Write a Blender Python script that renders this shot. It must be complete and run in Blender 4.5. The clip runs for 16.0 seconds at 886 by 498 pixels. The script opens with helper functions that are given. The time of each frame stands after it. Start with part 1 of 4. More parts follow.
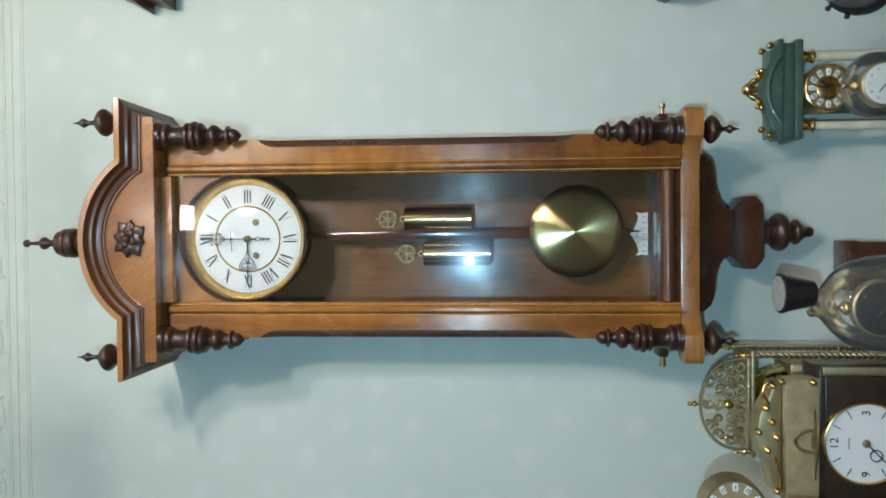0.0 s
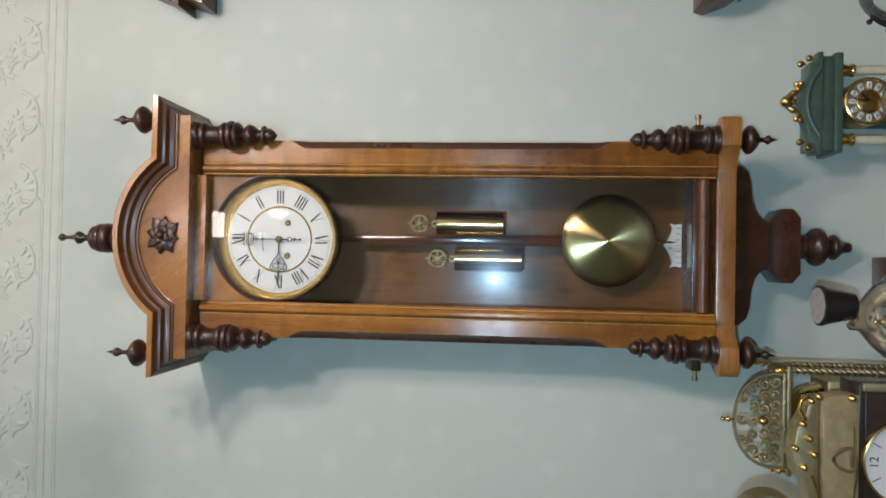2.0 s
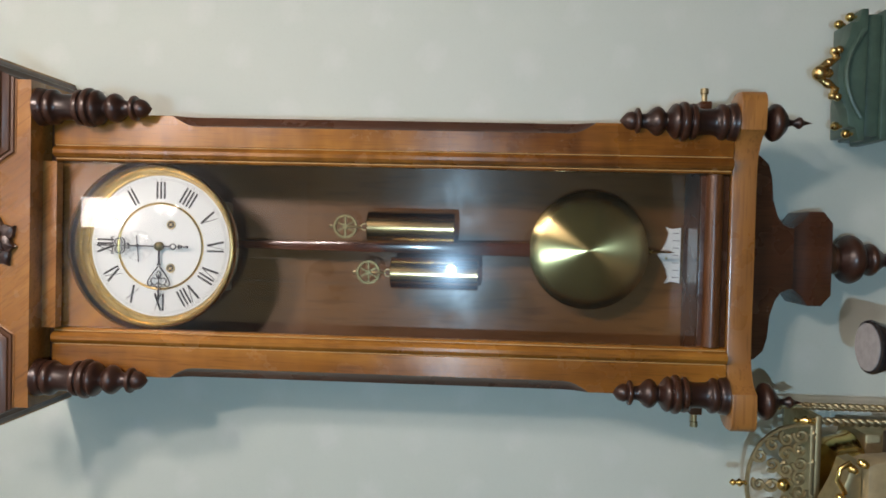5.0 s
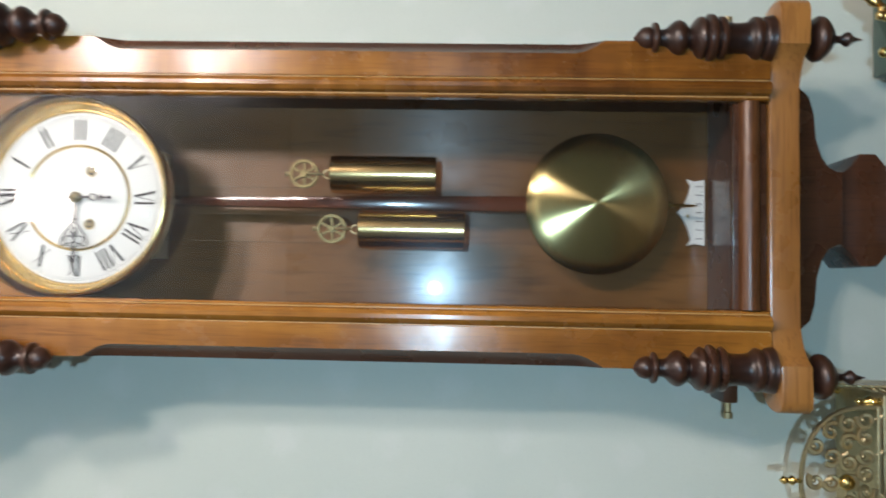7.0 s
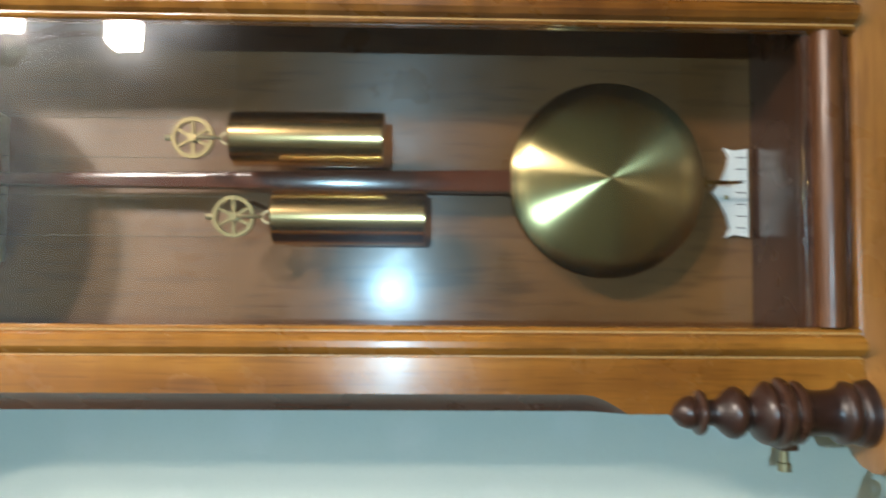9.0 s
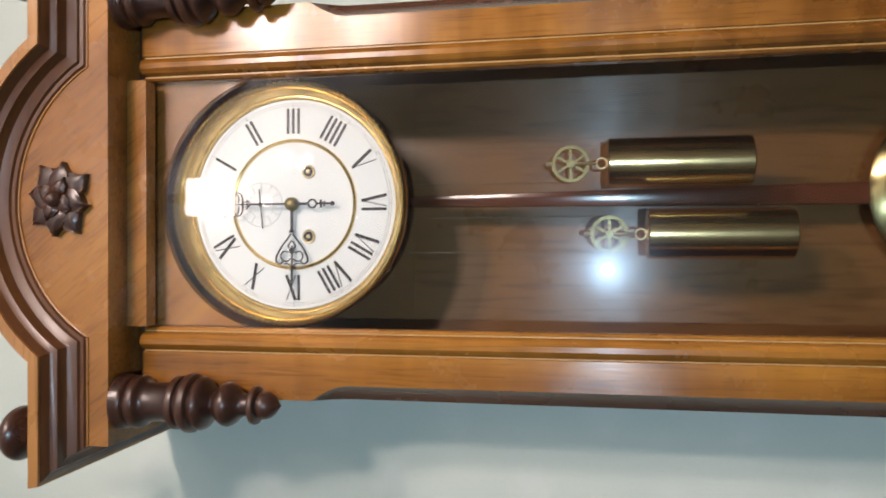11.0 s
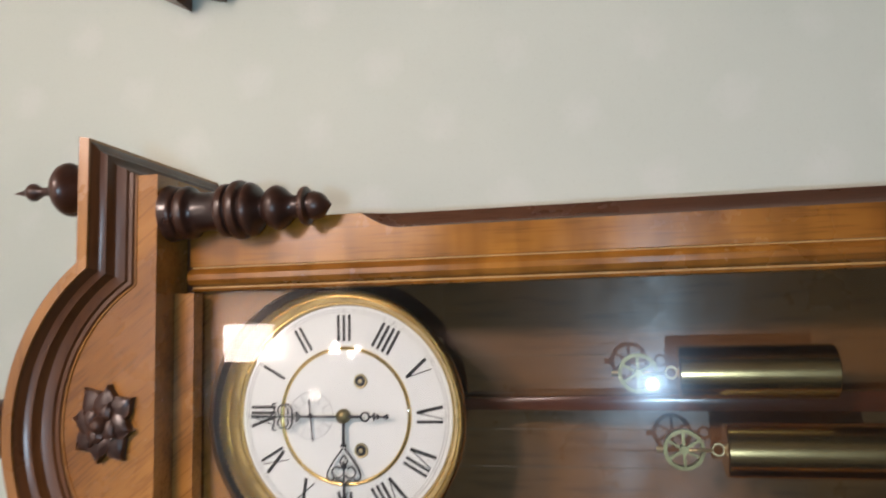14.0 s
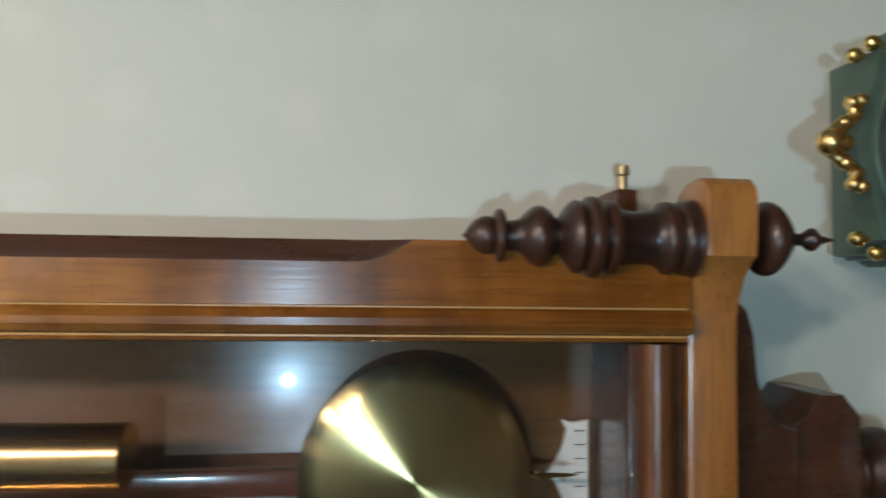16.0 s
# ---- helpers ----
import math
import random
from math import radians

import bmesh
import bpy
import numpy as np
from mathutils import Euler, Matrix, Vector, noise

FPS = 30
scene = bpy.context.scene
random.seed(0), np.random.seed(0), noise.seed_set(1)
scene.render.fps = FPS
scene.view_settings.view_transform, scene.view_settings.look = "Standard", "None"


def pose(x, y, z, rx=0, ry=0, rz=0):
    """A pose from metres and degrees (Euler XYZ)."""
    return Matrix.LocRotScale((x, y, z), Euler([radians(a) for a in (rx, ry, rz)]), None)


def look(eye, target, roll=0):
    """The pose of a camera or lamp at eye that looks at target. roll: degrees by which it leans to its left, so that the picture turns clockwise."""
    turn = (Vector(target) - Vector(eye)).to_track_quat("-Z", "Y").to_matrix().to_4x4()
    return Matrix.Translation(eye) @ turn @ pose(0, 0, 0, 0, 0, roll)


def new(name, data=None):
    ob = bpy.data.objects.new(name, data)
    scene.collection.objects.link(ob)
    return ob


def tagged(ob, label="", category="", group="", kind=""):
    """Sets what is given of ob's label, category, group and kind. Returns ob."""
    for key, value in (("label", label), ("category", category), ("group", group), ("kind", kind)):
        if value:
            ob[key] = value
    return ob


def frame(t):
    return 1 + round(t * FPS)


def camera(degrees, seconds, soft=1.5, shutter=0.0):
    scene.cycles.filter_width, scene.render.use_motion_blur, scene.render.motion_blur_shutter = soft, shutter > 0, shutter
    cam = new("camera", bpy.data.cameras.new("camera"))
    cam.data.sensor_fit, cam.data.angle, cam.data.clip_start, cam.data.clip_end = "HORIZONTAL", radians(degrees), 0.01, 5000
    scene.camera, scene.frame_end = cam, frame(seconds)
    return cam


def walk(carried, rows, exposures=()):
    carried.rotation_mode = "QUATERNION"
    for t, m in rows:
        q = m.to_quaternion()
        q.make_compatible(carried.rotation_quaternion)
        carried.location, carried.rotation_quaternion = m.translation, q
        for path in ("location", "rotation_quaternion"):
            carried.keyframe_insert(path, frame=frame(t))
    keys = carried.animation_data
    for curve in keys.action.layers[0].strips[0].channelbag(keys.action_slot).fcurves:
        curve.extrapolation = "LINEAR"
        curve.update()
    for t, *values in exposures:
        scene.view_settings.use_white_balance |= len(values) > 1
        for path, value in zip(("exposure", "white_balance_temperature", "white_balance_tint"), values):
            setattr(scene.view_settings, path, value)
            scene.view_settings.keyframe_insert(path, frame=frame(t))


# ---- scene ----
cam = camera(62.0, 16.0, soft=1.7, shutter=0.4)
PATH = [
    (0, (0.0064, -1.2712, 1.5961), (-0.0146, -0.2742, 1.6702), -90.38),
    (0.5, (0.0017, -1.2612, 1.5967), (-0.0118, -0.2646, 1.6777), -89.84),
    (1, (-0.0057, -1.2620, 1.6103), (0.0051, -0.2661, 1.6997), -89.60),
    (1.5, (-0.0066, -1.2697, 1.6183), (0.0069, -0.2740, 1.7100), -89.17),
    (2, (-0.0308, -1.2672, 1.6155), (-0.0137, -0.2724, 1.7157), -88.96),
    (2.5, (-0.0571, -1.2581, 1.6158), (-0.0299, -0.2634, 1.7149), -89.18),
    (3, (-0.0610, -1.2210, 1.6249), (-0.0233, -0.2254, 1.7106), -89.84),
    (3.5, (-0.0326, -1.1409, 1.6203), (-0.0319, -0.1447, 1.7082), -89.79),
    (4, (-0.0019, -1.0697, 1.6235), (-0.0122, -0.0756, 1.7313), -89.40),
    (4.5, (0.0591, -1.0077, 1.5967), (0.0187, -0.0119, 1.6783), -88.97),
    (4.7, (0.0463, -0.9998, 1.6060), (0.0128, -0.0019, 1.6616), -88.56),
    (6.8, (-0.0530, -0.8652, 1.6038), (-0.0230, 0.1317, 1.6767), -88.45),
    (7, (-0.0833, -0.8325, 1.6059), (-0.0316, 0.1657, 1.6375), -88.98),
    (7.5, (-0.1250, -0.7458, 1.5742), (-0.0216, 0.2473, 1.5198), -89.41),
    (8, (-0.1563, -0.6981, 1.5657), (-0.0111, 0.2906, 1.5270), -89.74),
    (8.5, (-0.1384, -0.6478, 1.5650), (-0.0414, 0.3457, 1.5054), -90.40),
    (9, (-0.0752, -0.6100, 1.6086), (-0.0228, 0.3883, 1.5826), -89.50),
    (9.5, (-0.0214, -0.6531, 1.6785), (-0.0094, 0.3419, 1.7778), -89.16),
    (10, (-0.0224, -0.6697, 1.7267), (-0.0103, 0.3215, 1.8590), -90.05),
    (12.3, (-0.0673, -0.7047, 1.7868), (-0.1214, 0.2607, 2.0419), -89.36),
    (12.5, (-0.0690, -0.7071, 1.7889), (-0.1526, 0.2595, 2.0312), -89.21),
    (13, (-0.0322, -0.7017, 1.7885), (-0.0716, 0.2706, 2.0186), -90.58),
    (13.5, (0.0295, -0.6921, 1.8021), (0.0824, 0.2866, 2.0003), -91.28),
    (14, (0.0705, -0.6640, 1.7971), (0.1711, 0.3089, 2.0054), -92.64),
    (14.5, (0.0538, -0.5895, 1.6925), (0.2428, 0.3761, 1.8712), -92.22),
    (15, (0.0945, -0.5798, 1.6426), (0.1901, 0.4107, 1.7422), -90.80),
    (15.5, (0.1143, -0.5561, 1.5718), (0.1836, 0.4415, 1.5775), -90.03),
    (16, (0.1309, -0.5331, 1.4964), (0.1810, 0.4616, 1.4066), -89.06),
]
EXPOSURES = [(0.0, 0.16, 6420, 12), (0.5, 0.05, 6400, 12), (1.5, -0.06, 6650, 17), (2.0, -0.05, 7000, 22), (4.0, 0.0, 7150, 24), (7.0, 0.36, 6900, 20), (8.0, 0.68, 6780, 13), (9.0, 0.72, 6850, 13), (10.0, 0.56, 7200, 24), (12.5, -0.06, 7350, 28), (13.0, 0.0, 7500, 30), (14.0, -0.06, 7400, 28), (15.5, -0.08, 7100, 24), (16.0, 0.0, 7200, 22)]
TORCH, LAMP = 24.0, 165.0
# The clip is filmed with the phone on its side: its right is down in the room.
rows = [(t, look(eye, target, lean)) for t, eye, target, lean in PATH]
walk(cam, rows, EXPOSURES)

# ---------------------------------------------------------------- world and lights
world = bpy.data.worlds.new("world")
scene.world = world
world.use_nodes = True
world.node_tree.nodes["Background"].inputs[0].default_value = (0.5, 0.55, 0.6, 1)
world.node_tree.nodes["Background"].inputs[1].default_value = 0.05

# the small white light on the filming phone
torch = bpy.data.lights.new("phone_light", "POINT")
torch.energy, torch.color, torch.shadow_soft_size = TORCH, (0.42, 0.76, 1.0), 0.011
torch_ob = new("phone_light", torch)
torch_ob.matrix_world = pose(-0.085, -1.42, 1.69)


# ---------------------------------------------------------------- materials
def nodes_of(name):
    m = bpy.data.materials.new(name)
    m.use_nodes = True
    t = m.node_tree
    return m, t, t.nodes["Principled BSDF"]


def noise_node(t, scale, detail=4.0, stretch=(1, 1, 1), rough=0.55, distort=0.0, turn=(0, 0, 0)):
    tc, mp, nz = t.nodes.new("ShaderNodeTexCoord"), t.nodes.new("ShaderNodeMapping"), t.nodes.new("ShaderNodeTexNoise")
    mp.vector_type = "TEXTURE"
    mp.inputs["Scale"].default_value = [1 / v for v in stretch]
    mp.inputs["Rotation"].default_value = [radians(a) for a in turn]
    nz.inputs["Scale"].default_value = scale
    nz.inputs["Detail"].default_value = detail
    nz.inputs["Roughness"].default_value = rough
    nz.inputs["Distortion"].default_value = distort
    t.links.new(tc.outputs["Object"], mp.inputs[0])
    t.links.new(mp.outputs[0], nz.inputs["Vector"])
    return nz.outputs["Fac"]


def ramp(t, fac, stops):
    r = t.nodes.new("ShaderNodeValToRGB")
    while len(r.color_ramp.elements) < len(stops):
        r.color_ramp.elements.new(0.5)
    for e, (p, c) in zip(r.color_ramp.elements, stops):
        e.position, e.color = p, (*c, 1)
    t.links.new(fac, r.inputs[0])
    return r.outputs[0]


def mixed(t, a, b, fac, mode="MIX"):
    m = t.nodes.new("ShaderNodeMix")
    m.data_type, m.blend_type = "RGBA", mode
    for sock, v in ((m.inputs[0], fac), (m.inputs[6], a), (m.inputs[7], b)):
        if isinstance(v, (int, float)):
            sock.default_value = v
        elif isinstance(v, tuple):
            sock.default_value = (*v, 1)
        else:
            t.links.new(v, sock)
    return m.outputs[2]


def bump(t, bsdf, height, strength, distance=0.001):
    b = t.nodes.new("ShaderNodeBump")
    b.inputs["Strength"].default_value, b.inputs["Distance"].default_value = strength, distance
    t.links.new(height, b.inputs["Height"])
    t.links.new(b.outputs[0], bsdf.inputs["Normal"])


def wood(name, dark, mid, light, grain=(1, 1, 0.06), scale=26.0, turn=(0, 0, 0), gloss=0.22, coat=0.5, ripple=0.0, sheen=0.0, worn=None):
    """Polished, slightly worn veneer; grain: the stretch that lays the fibres along one axis."""
    m, t, b = nodes_of(name)
    fibre = noise_node(t, scale, 8, grain, 0.62, 0.6, turn)
    broad = noise_node(t, 7.0, 3, tuple(0.4 + 0.6 * g for g in grain), 0.5, 0.9, turn)
    c = ramp(t, fibre, ((0.28, dark), (0.5, mid), (0.72, light)))
    c = mixed(t, c, ramp(t, broad, ((0.35, dark), (0.65, light))), 0.45)
    if ripple:
        cross = noise_node(t, 46.0, 2, (0.25, 0.25, 1.0) if grain[2] < 0.5 else (1.0, 0.25, 0.25), 0.4, 0.3)
        c = mixed(t, c, ramp(t, cross, ((0.36, (0.42, 0.36, 0.30)), (0.62, (1.0, 1.0, 1.0)))), ripple, "MULTIPLY")
    pores = noise_node(t, scale * 16, 2, grain, 0.5, 0, turn)
    c = mixed(t, c, ramp(t, pores, ((0.36, (0.55, 0.5, 0.46)), (0.46, (1, 1, 1)))), 0.5, "MULTIPLY")
    t.links.new(c, b.inputs["Base Color"])
    wear = noise_node(t, 18.0, 4)
    r = t.nodes.new("ShaderNodeMapRange")
    r.inputs[1].default_value, r.inputs[2].default_value, r.inputs[3].default_value, r.inputs[4].default_value = 0.3, 0.7, gloss * 0.75, gloss * 1.5
    t.links.new(wear, r.inputs[0])
    t.links.new(r.outputs[0], b.inputs["Roughness"])
    b.inputs["Coat Weight"].default_value, b.inputs["Coat Roughness"].default_value = coat, 0.2
    bump(t, b, pores, 0.12, 0.0006)
    if sheen:
        # fibres lie along one axis, so that the polish smears highlights across them
        across = t.nodes.new("ShaderNodeCombineXYZ")
        across.inputs[0].default_value = 1.0
        b.inputs["Anisotropic"].default_value = sheen
        t.links.new(across.outputs[0], b.inputs["Tangent"])
    if worn:
        # handled edges rubbed through to lighter wood
        edge = t.nodes.new("ShaderNodeNewGeometry").outputs["Pointiness"]
        c = mixed(t, c, worn, ramp(t, edge, ((0.52, (0, 0, 0)), (0.60, (0.75, 0.75, 0.75)))))
        t.links.new(c, b.inputs["Base Color"])
    return m


def metal(name, colour, rough, stain=0.25, scale=60.0, brushed=None):
    m, t, b = nodes_of(name)
    b.inputs["Metallic"].default_value = 1.0
    n = noise_node(t, scale, 5)
    dull = tuple(0.55 * v for v in colour)
    t.links.new(mixed(t, colour, ramp(t, n, ((0.42, colour), (0.75, dull))), stain), b.inputs["Base Color"])
    r = t.nodes.new("ShaderNodeMapRange")
    r.inputs[3].default_value, r.inputs[4].default_value = rough * 0.8, rough * 1.4
    t.links.new(n, r.inputs[0])
    if brushed:
        # turned grooves: an even polish, streaked round the axis
        b.inputs["Roughness"].default_value = rough
        b.inputs["Anisotropic"].default_value = brushed
        g = t.nodes.new("ShaderNodeTangent")
        g.direction_type, g.axis = "RADIAL", "Y"
        b.inputs["Anisotropic Rotation"].default_value = 0.25
        t.links.new(g.outputs[0], b.inputs["Tangent"])
    else:
        t.links.new(r.outputs[0], b.inputs["Roughness"])
    return m


def plain(name, colour, rough=0.5, vary=0.15, scale=40.0, relief=0.0, coat=0.0):
    m, t, b = nodes_of(name)
    n = noise_node(t, scale, 5)
    low, high = tuple(v * (1 - vary) for v in colour), tuple(min(1, v * (1 + vary)) for v in colour)
    t.links.new(ramp(t, n, ((0.3, low), (0.7, high))), b.inputs["Base Color"])
    b.inputs["Roughness"].default_value, b.inputs["Coat Weight"].default_value = rough, coat
    if relief:
        bump(t, b, noise_node(t, scale * 6, 3), relief)
    return m


def glass(name, haze=0.0, tint=(0.97, 0.985, 0.98), veil=0.0):
    """Thin clear glass: it lets light straight through and mirrors the room; haze: a film of dirt and polish; veil: a
    pale grey layer mixed over it.
    """
    m, t, b = nodes_of(name)
    clear, gloss, film = t.nodes.new("ShaderNodeBsdfTransparent"), t.nodes.new("ShaderNodeBsdfGlossy"), t.nodes.new("ShaderNodeBsdfGlossy")
    f, mix, mix2 = t.nodes.new("ShaderNodeFresnel"), t.nodes.new("ShaderNodeMixShader"), t.nodes.new("ShaderNodeMixShader")
    clear.inputs["Color"].default_value = (*tint, 1)
    gloss.inputs["Roughness"].default_value, film.inputs["Roughness"].default_value = 0.012, 0.15
    film.inputs["Color"].default_value = (0.8, 0.9, 1, 1)
    f.inputs["IOR"].default_value, mix2.inputs[0].default_value = 1.45, haze
    t.links.new(f.outputs[0], mix.inputs[0])
    t.links.new(clear.outputs[0], mix.inputs[1])
    t.links.new(gloss.outputs[0], mix.inputs[2])
    t.links.new(mix.outputs[0], mix2.inputs[1])
    t.links.new(film.outputs[0], mix2.inputs[2])
    last = mix2
    # an even grey diffuse layer gives the glass its pale hazy look
    if veil:
        grey, last = t.nodes.new("ShaderNodeBsdfDiffuse"), t.nodes.new("ShaderNodeMixShader")
        grey.inputs[0].default_value, last.inputs[0].default_value = (0.6, 0.6, 0.58, 1), veil
        t.links.new(mix2.outputs[0], last.inputs[1])
        t.links.new(grey.outputs[0], last.inputs[2])
    t.links.new(last.outputs[0], t.nodes["Material Output"].inputs[0])
    t.nodes.remove(b)
    return m


def glow(name, colour, strength):
    m, t, b = nodes_of(name)
    b.inputs["Base Color"].default_value = (0.9, 0.88, 0.8, 1)
    b.inputs["Emission Color"].default_value, b.inputs["Emission Strength"].default_value = (*colour, 1), strength
    return m


def wallpaper(name):
    """Pale mint paper with a faint lighter sprig in staggered rows, a fine linen tooth and soft ageing."""
    m, t, b = nodes_of(name)
    tc = t.nodes.new("ShaderNodeTexCoord")
    vor = t.nodes.new("ShaderNodeTexVoronoi")
    vor.inputs["Scale"].default_value, vor.inputs["Randomness"].default_value = 11.0, 0.15
    mp = t.nodes.new("ShaderNodeMapping")
    mp.inputs["Rotation"].default_value = (0, radians(45), 0)
    wob = noise_node(t, 60.0, 3)
    t.links.new(tc.outputs["Object"], mp.inputs[0])
    t.links.new(mp.outputs[0], vor.inputs["Vector"])
    add = t.nodes.new("ShaderNodeMath")
    add.operation = "MULTIPLY_ADD"
    add.inputs[1].default_value, add.inputs[2].default_value = 0.3, 0.0
    t.links.new(wob, add.inputs[0])
    dist = t.nodes.new("ShaderNodeMath")
    dist.operation = "ADD"
    t.links.new(vor.outputs["Distance"], dist.inputs[0])
    t.links.new(add.outputs[0], dist.inputs[1])
    age = noise_node(t, 2.2, 5)
    base = ramp(t, age, ((0.32, (0.55, 0.63, 0.56)), (0.68, (0.63, 0.70, 0.63))))
    sprig = ramp(t, dist.outputs[0], ((0.24, (0.73, 0.77, 0.74)), (0.42, (0.58, 0.665, 0.60))))
    c = mixed(t, base, sprig, 0.27)
    specks = noise_node(t, 260.0, 2)
    c = mixed(t, c, ramp(t, specks, ((0.30, (0.86, 0.88, 0.86)), (0.42, (1, 1, 1)))), 0.2, "MULTIPLY")
    t.links.new(c, b.inputs["Base Color"])
    b.inputs["Roughness"].default_value = 0.62
    bump(t, b, noise_node(t, 420.0, 3, (1, 1, 0.4)), 0.25, 0.0006)
    return m


M_WALL = wallpaper("mint_wallpaper")
M_BORDER = plain("embossed_border_paper", (0.60, 0.66, 0.58), 0.6, 0.06, 14, 0.2)
M_RELIEF = plain("pale_relief", (0.62, 0.68, 0.60), 0.55, 0.06, 30, 0.2)
M_ROOM = plain("low_bounce_wall", (0.26, 0.27, 0.24), 0.7, 0.08, 3)
M_CEIL = plain("ceiling_white", (0.62, 0.62, 0.59), 0.8, 0.04, 4)
M_FLOOR = wood("floor_oak", (0.12, 0.07, 0.035), (0.22, 0.13, 0.07), (0.3, 0.19, 0.1), (0.06, 1, 1), 20, gloss=0.35, coat=0.1)
WALNUT = ((0.105, 0.030, 0.005), (0.29, 0.104, 0.016), (0.52, 0.222, 0.036))
M_STILE = wood("walnut_upright", *WALNUT, grain=(1, 1, 0.05), ripple=0.5, sheen=0.7, coat=0.2)
M_STILE_PLAIN = wood("walnut_upright_plain", *WALNUT, grain=(1, 1, 0.05), ripple=0.25, sheen=0.7, coat=0.2)
M_LIP = wood("honey_walnut_edge", (0.20, 0.075, 0.016), (0.34, 0.140, 0.031), (0.47, 0.215, 0.055), grain=(0.05, 1, 1), scale=18, gloss=0.3)
M_PANEL = wood("walnut_slanted_grain", (0.13, 0.044, 0.009), (0.33, 0.127, 0.024), (0.52, 0.225, 0.048), grain=(1, 1, 0.10), turn=(0, -38, 0), scale=24)
M_COVE = wood("stained_moulding", (0.038, 0.013, 0.005), (0.095, 0.033, 0.011), (0.165, 0.062, 0.019), grain=(0.1, 1, 0.4), gloss=0.34, coat=0.15)
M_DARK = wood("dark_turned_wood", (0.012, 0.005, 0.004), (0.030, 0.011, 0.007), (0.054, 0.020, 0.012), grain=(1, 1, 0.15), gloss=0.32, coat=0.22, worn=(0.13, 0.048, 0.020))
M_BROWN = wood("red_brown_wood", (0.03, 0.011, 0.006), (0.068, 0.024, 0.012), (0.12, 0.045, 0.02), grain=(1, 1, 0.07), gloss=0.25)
M_BACK = wood("aged_back_board", (0.11, 0.047, 0.015), (0.175, 0.079, 0.026), (0.255, 0.119, 0.041), grain=(1, 1, 0.10), scale=12, gloss=0.34, coat=0.12, sheen=0.85)
M_ROD = wood("pendulum_rod_wood", (0.05, 0.013, 0.007), (0.10, 0.028, 0.013), (0.15, 0.045, 0.02), grain=(1, 1, 0.05), gloss=0.14, coat=0.8)
M_BRASS = metal("polished_brass", (0.78, 0.56, 0.20), 0.14)
M_GILT = metal("gilt_bezel", (0.80, 0.55, 0.22), 0.22, 0.3, 90)
M_WEIGHT = metal("lacquered_brass", (0.72, 0.49, 0.23), 0.20, 0.08, 30)
M_BOB = metal("spun_brass", (0.72, 0.58, 0.27), 0.21, 0.02, 25, brushed=0.95)
M_OLDBRASS = metal("aged_brass", (0.52, 0.43, 0.25), 0.46, 0.4, 80)
M_TAN = plain("matt_gilding", (0.33, 0.26, 0.14), 0.45, 0.18, 70, 0.1, 0.15)
M_PALE_LINE = plain("pale_line_tone", (0.55, 0.33, 0.12), 0.3, 0.1, 60, coat=0.3)
M_CORD = plain("gut_cord", (0.12, 0.09, 0.055), 0.5, 0.2, 300)
M_PULLEY = metal("dark_brass", (0.20, 0.155, 0.075), 0.38, 0.4, 90)
M_IRON = metal("blued_steel", (0.045, 0.045, 0.055), 0.35)
M_ENAMEL = plain("white_enamel", (0.84, 0.84, 0.82), 0.12, 0.02, 20, coat=0.6)
M_PLATE = plain("ivory_plate", (0.80, 0.80, 0.76), 0.25, 0.04, 60)
M_INK = plain("black_print", (0.018, 0.017, 0.018), 0.35, 0.1, 200)
M_FAINT = plain("grey_print", (0.36, 0.36, 0.36), 0.4, 0.1, 200)
M_PANE = glass("old_pane", 0.004)
M_DOME = glass("clear_glass")
M_HAZY = glass("hazy_dome_glass", 0.0, veil=0.055)
M_GREEN = plain("green_painted_wood", (0.055, 0.105, 0.078), 0.4, 0.2, 50, 0.1, 0.2)
M_CREAM = plain("cream_alabaster", (0.70, 0.66, 0.50), 0.3, 0.1, 60)
M_BLACK = plain("black_lacquer", (0.018, 0.017, 0.018), 0.2, 0.2, 40, coat=0.5)
M_EBONY = plain("blackened_wood", (0.035, 0.022, 0.016), 0.28, 0.3, 40, 0.1, 0.3)
M_GREY = plain("grey_felt_top", (0.30, 0.29, 0.28), 0.75, 0.15, 90, 0.2)
M_LAMP = glow("lit_frosted_glass", (1.0, 0.92, 0.85), LAMP)
M_LAMP_WEAK = glow("lit_frosted_glass_weak_bulb", (1.0, 0.90, 0.80), LAMP * 0.12)


# ---------------------------------------------------------------- mesh helpers
def part(name, bm, material, parent=None, label="", smooth=40, at=None):
    """Link a bmesh as one mesh object, under a thing or a part."""
    me = bpy.data.meshes.new(name)
    bmesh.ops.recalc_face_normals(bm, faces=bm.faces)
    bm.to_mesh(me)
    bm.free()
    for mat in material if isinstance(material, (list, tuple)) else [material]:
        me.materials.append(mat)
    if smooth:
        me.shade_smooth()
        me.set_sharp_from_angle(angle=radians(smooth))
    ob = new(name, me)
    if at:
        me.transform(Matrix.Translation(-Vector(at)))
        ob.location = at
    if parent:
        ob.parent = parent
        if parent.location.length:
            ob.matrix_parent_inverse = Matrix.Translation(-world_place(parent))
    if label:
        tagged(ob, label)
    return ob


def world_place(ob):
    """The place of a thing or part whose turns are all zero."""
    p = ob.location.copy()
    if ob.parent:
        p += ob.matrix_parent_inverse.translation + world_place(ob.parent)
    return p


def thing(name, place, label, category, group="", kind=""):
    ob = new(name)
    ob.location, ob.empty_display_size = place, 0.05
    return tagged(ob, label, category, group, kind)


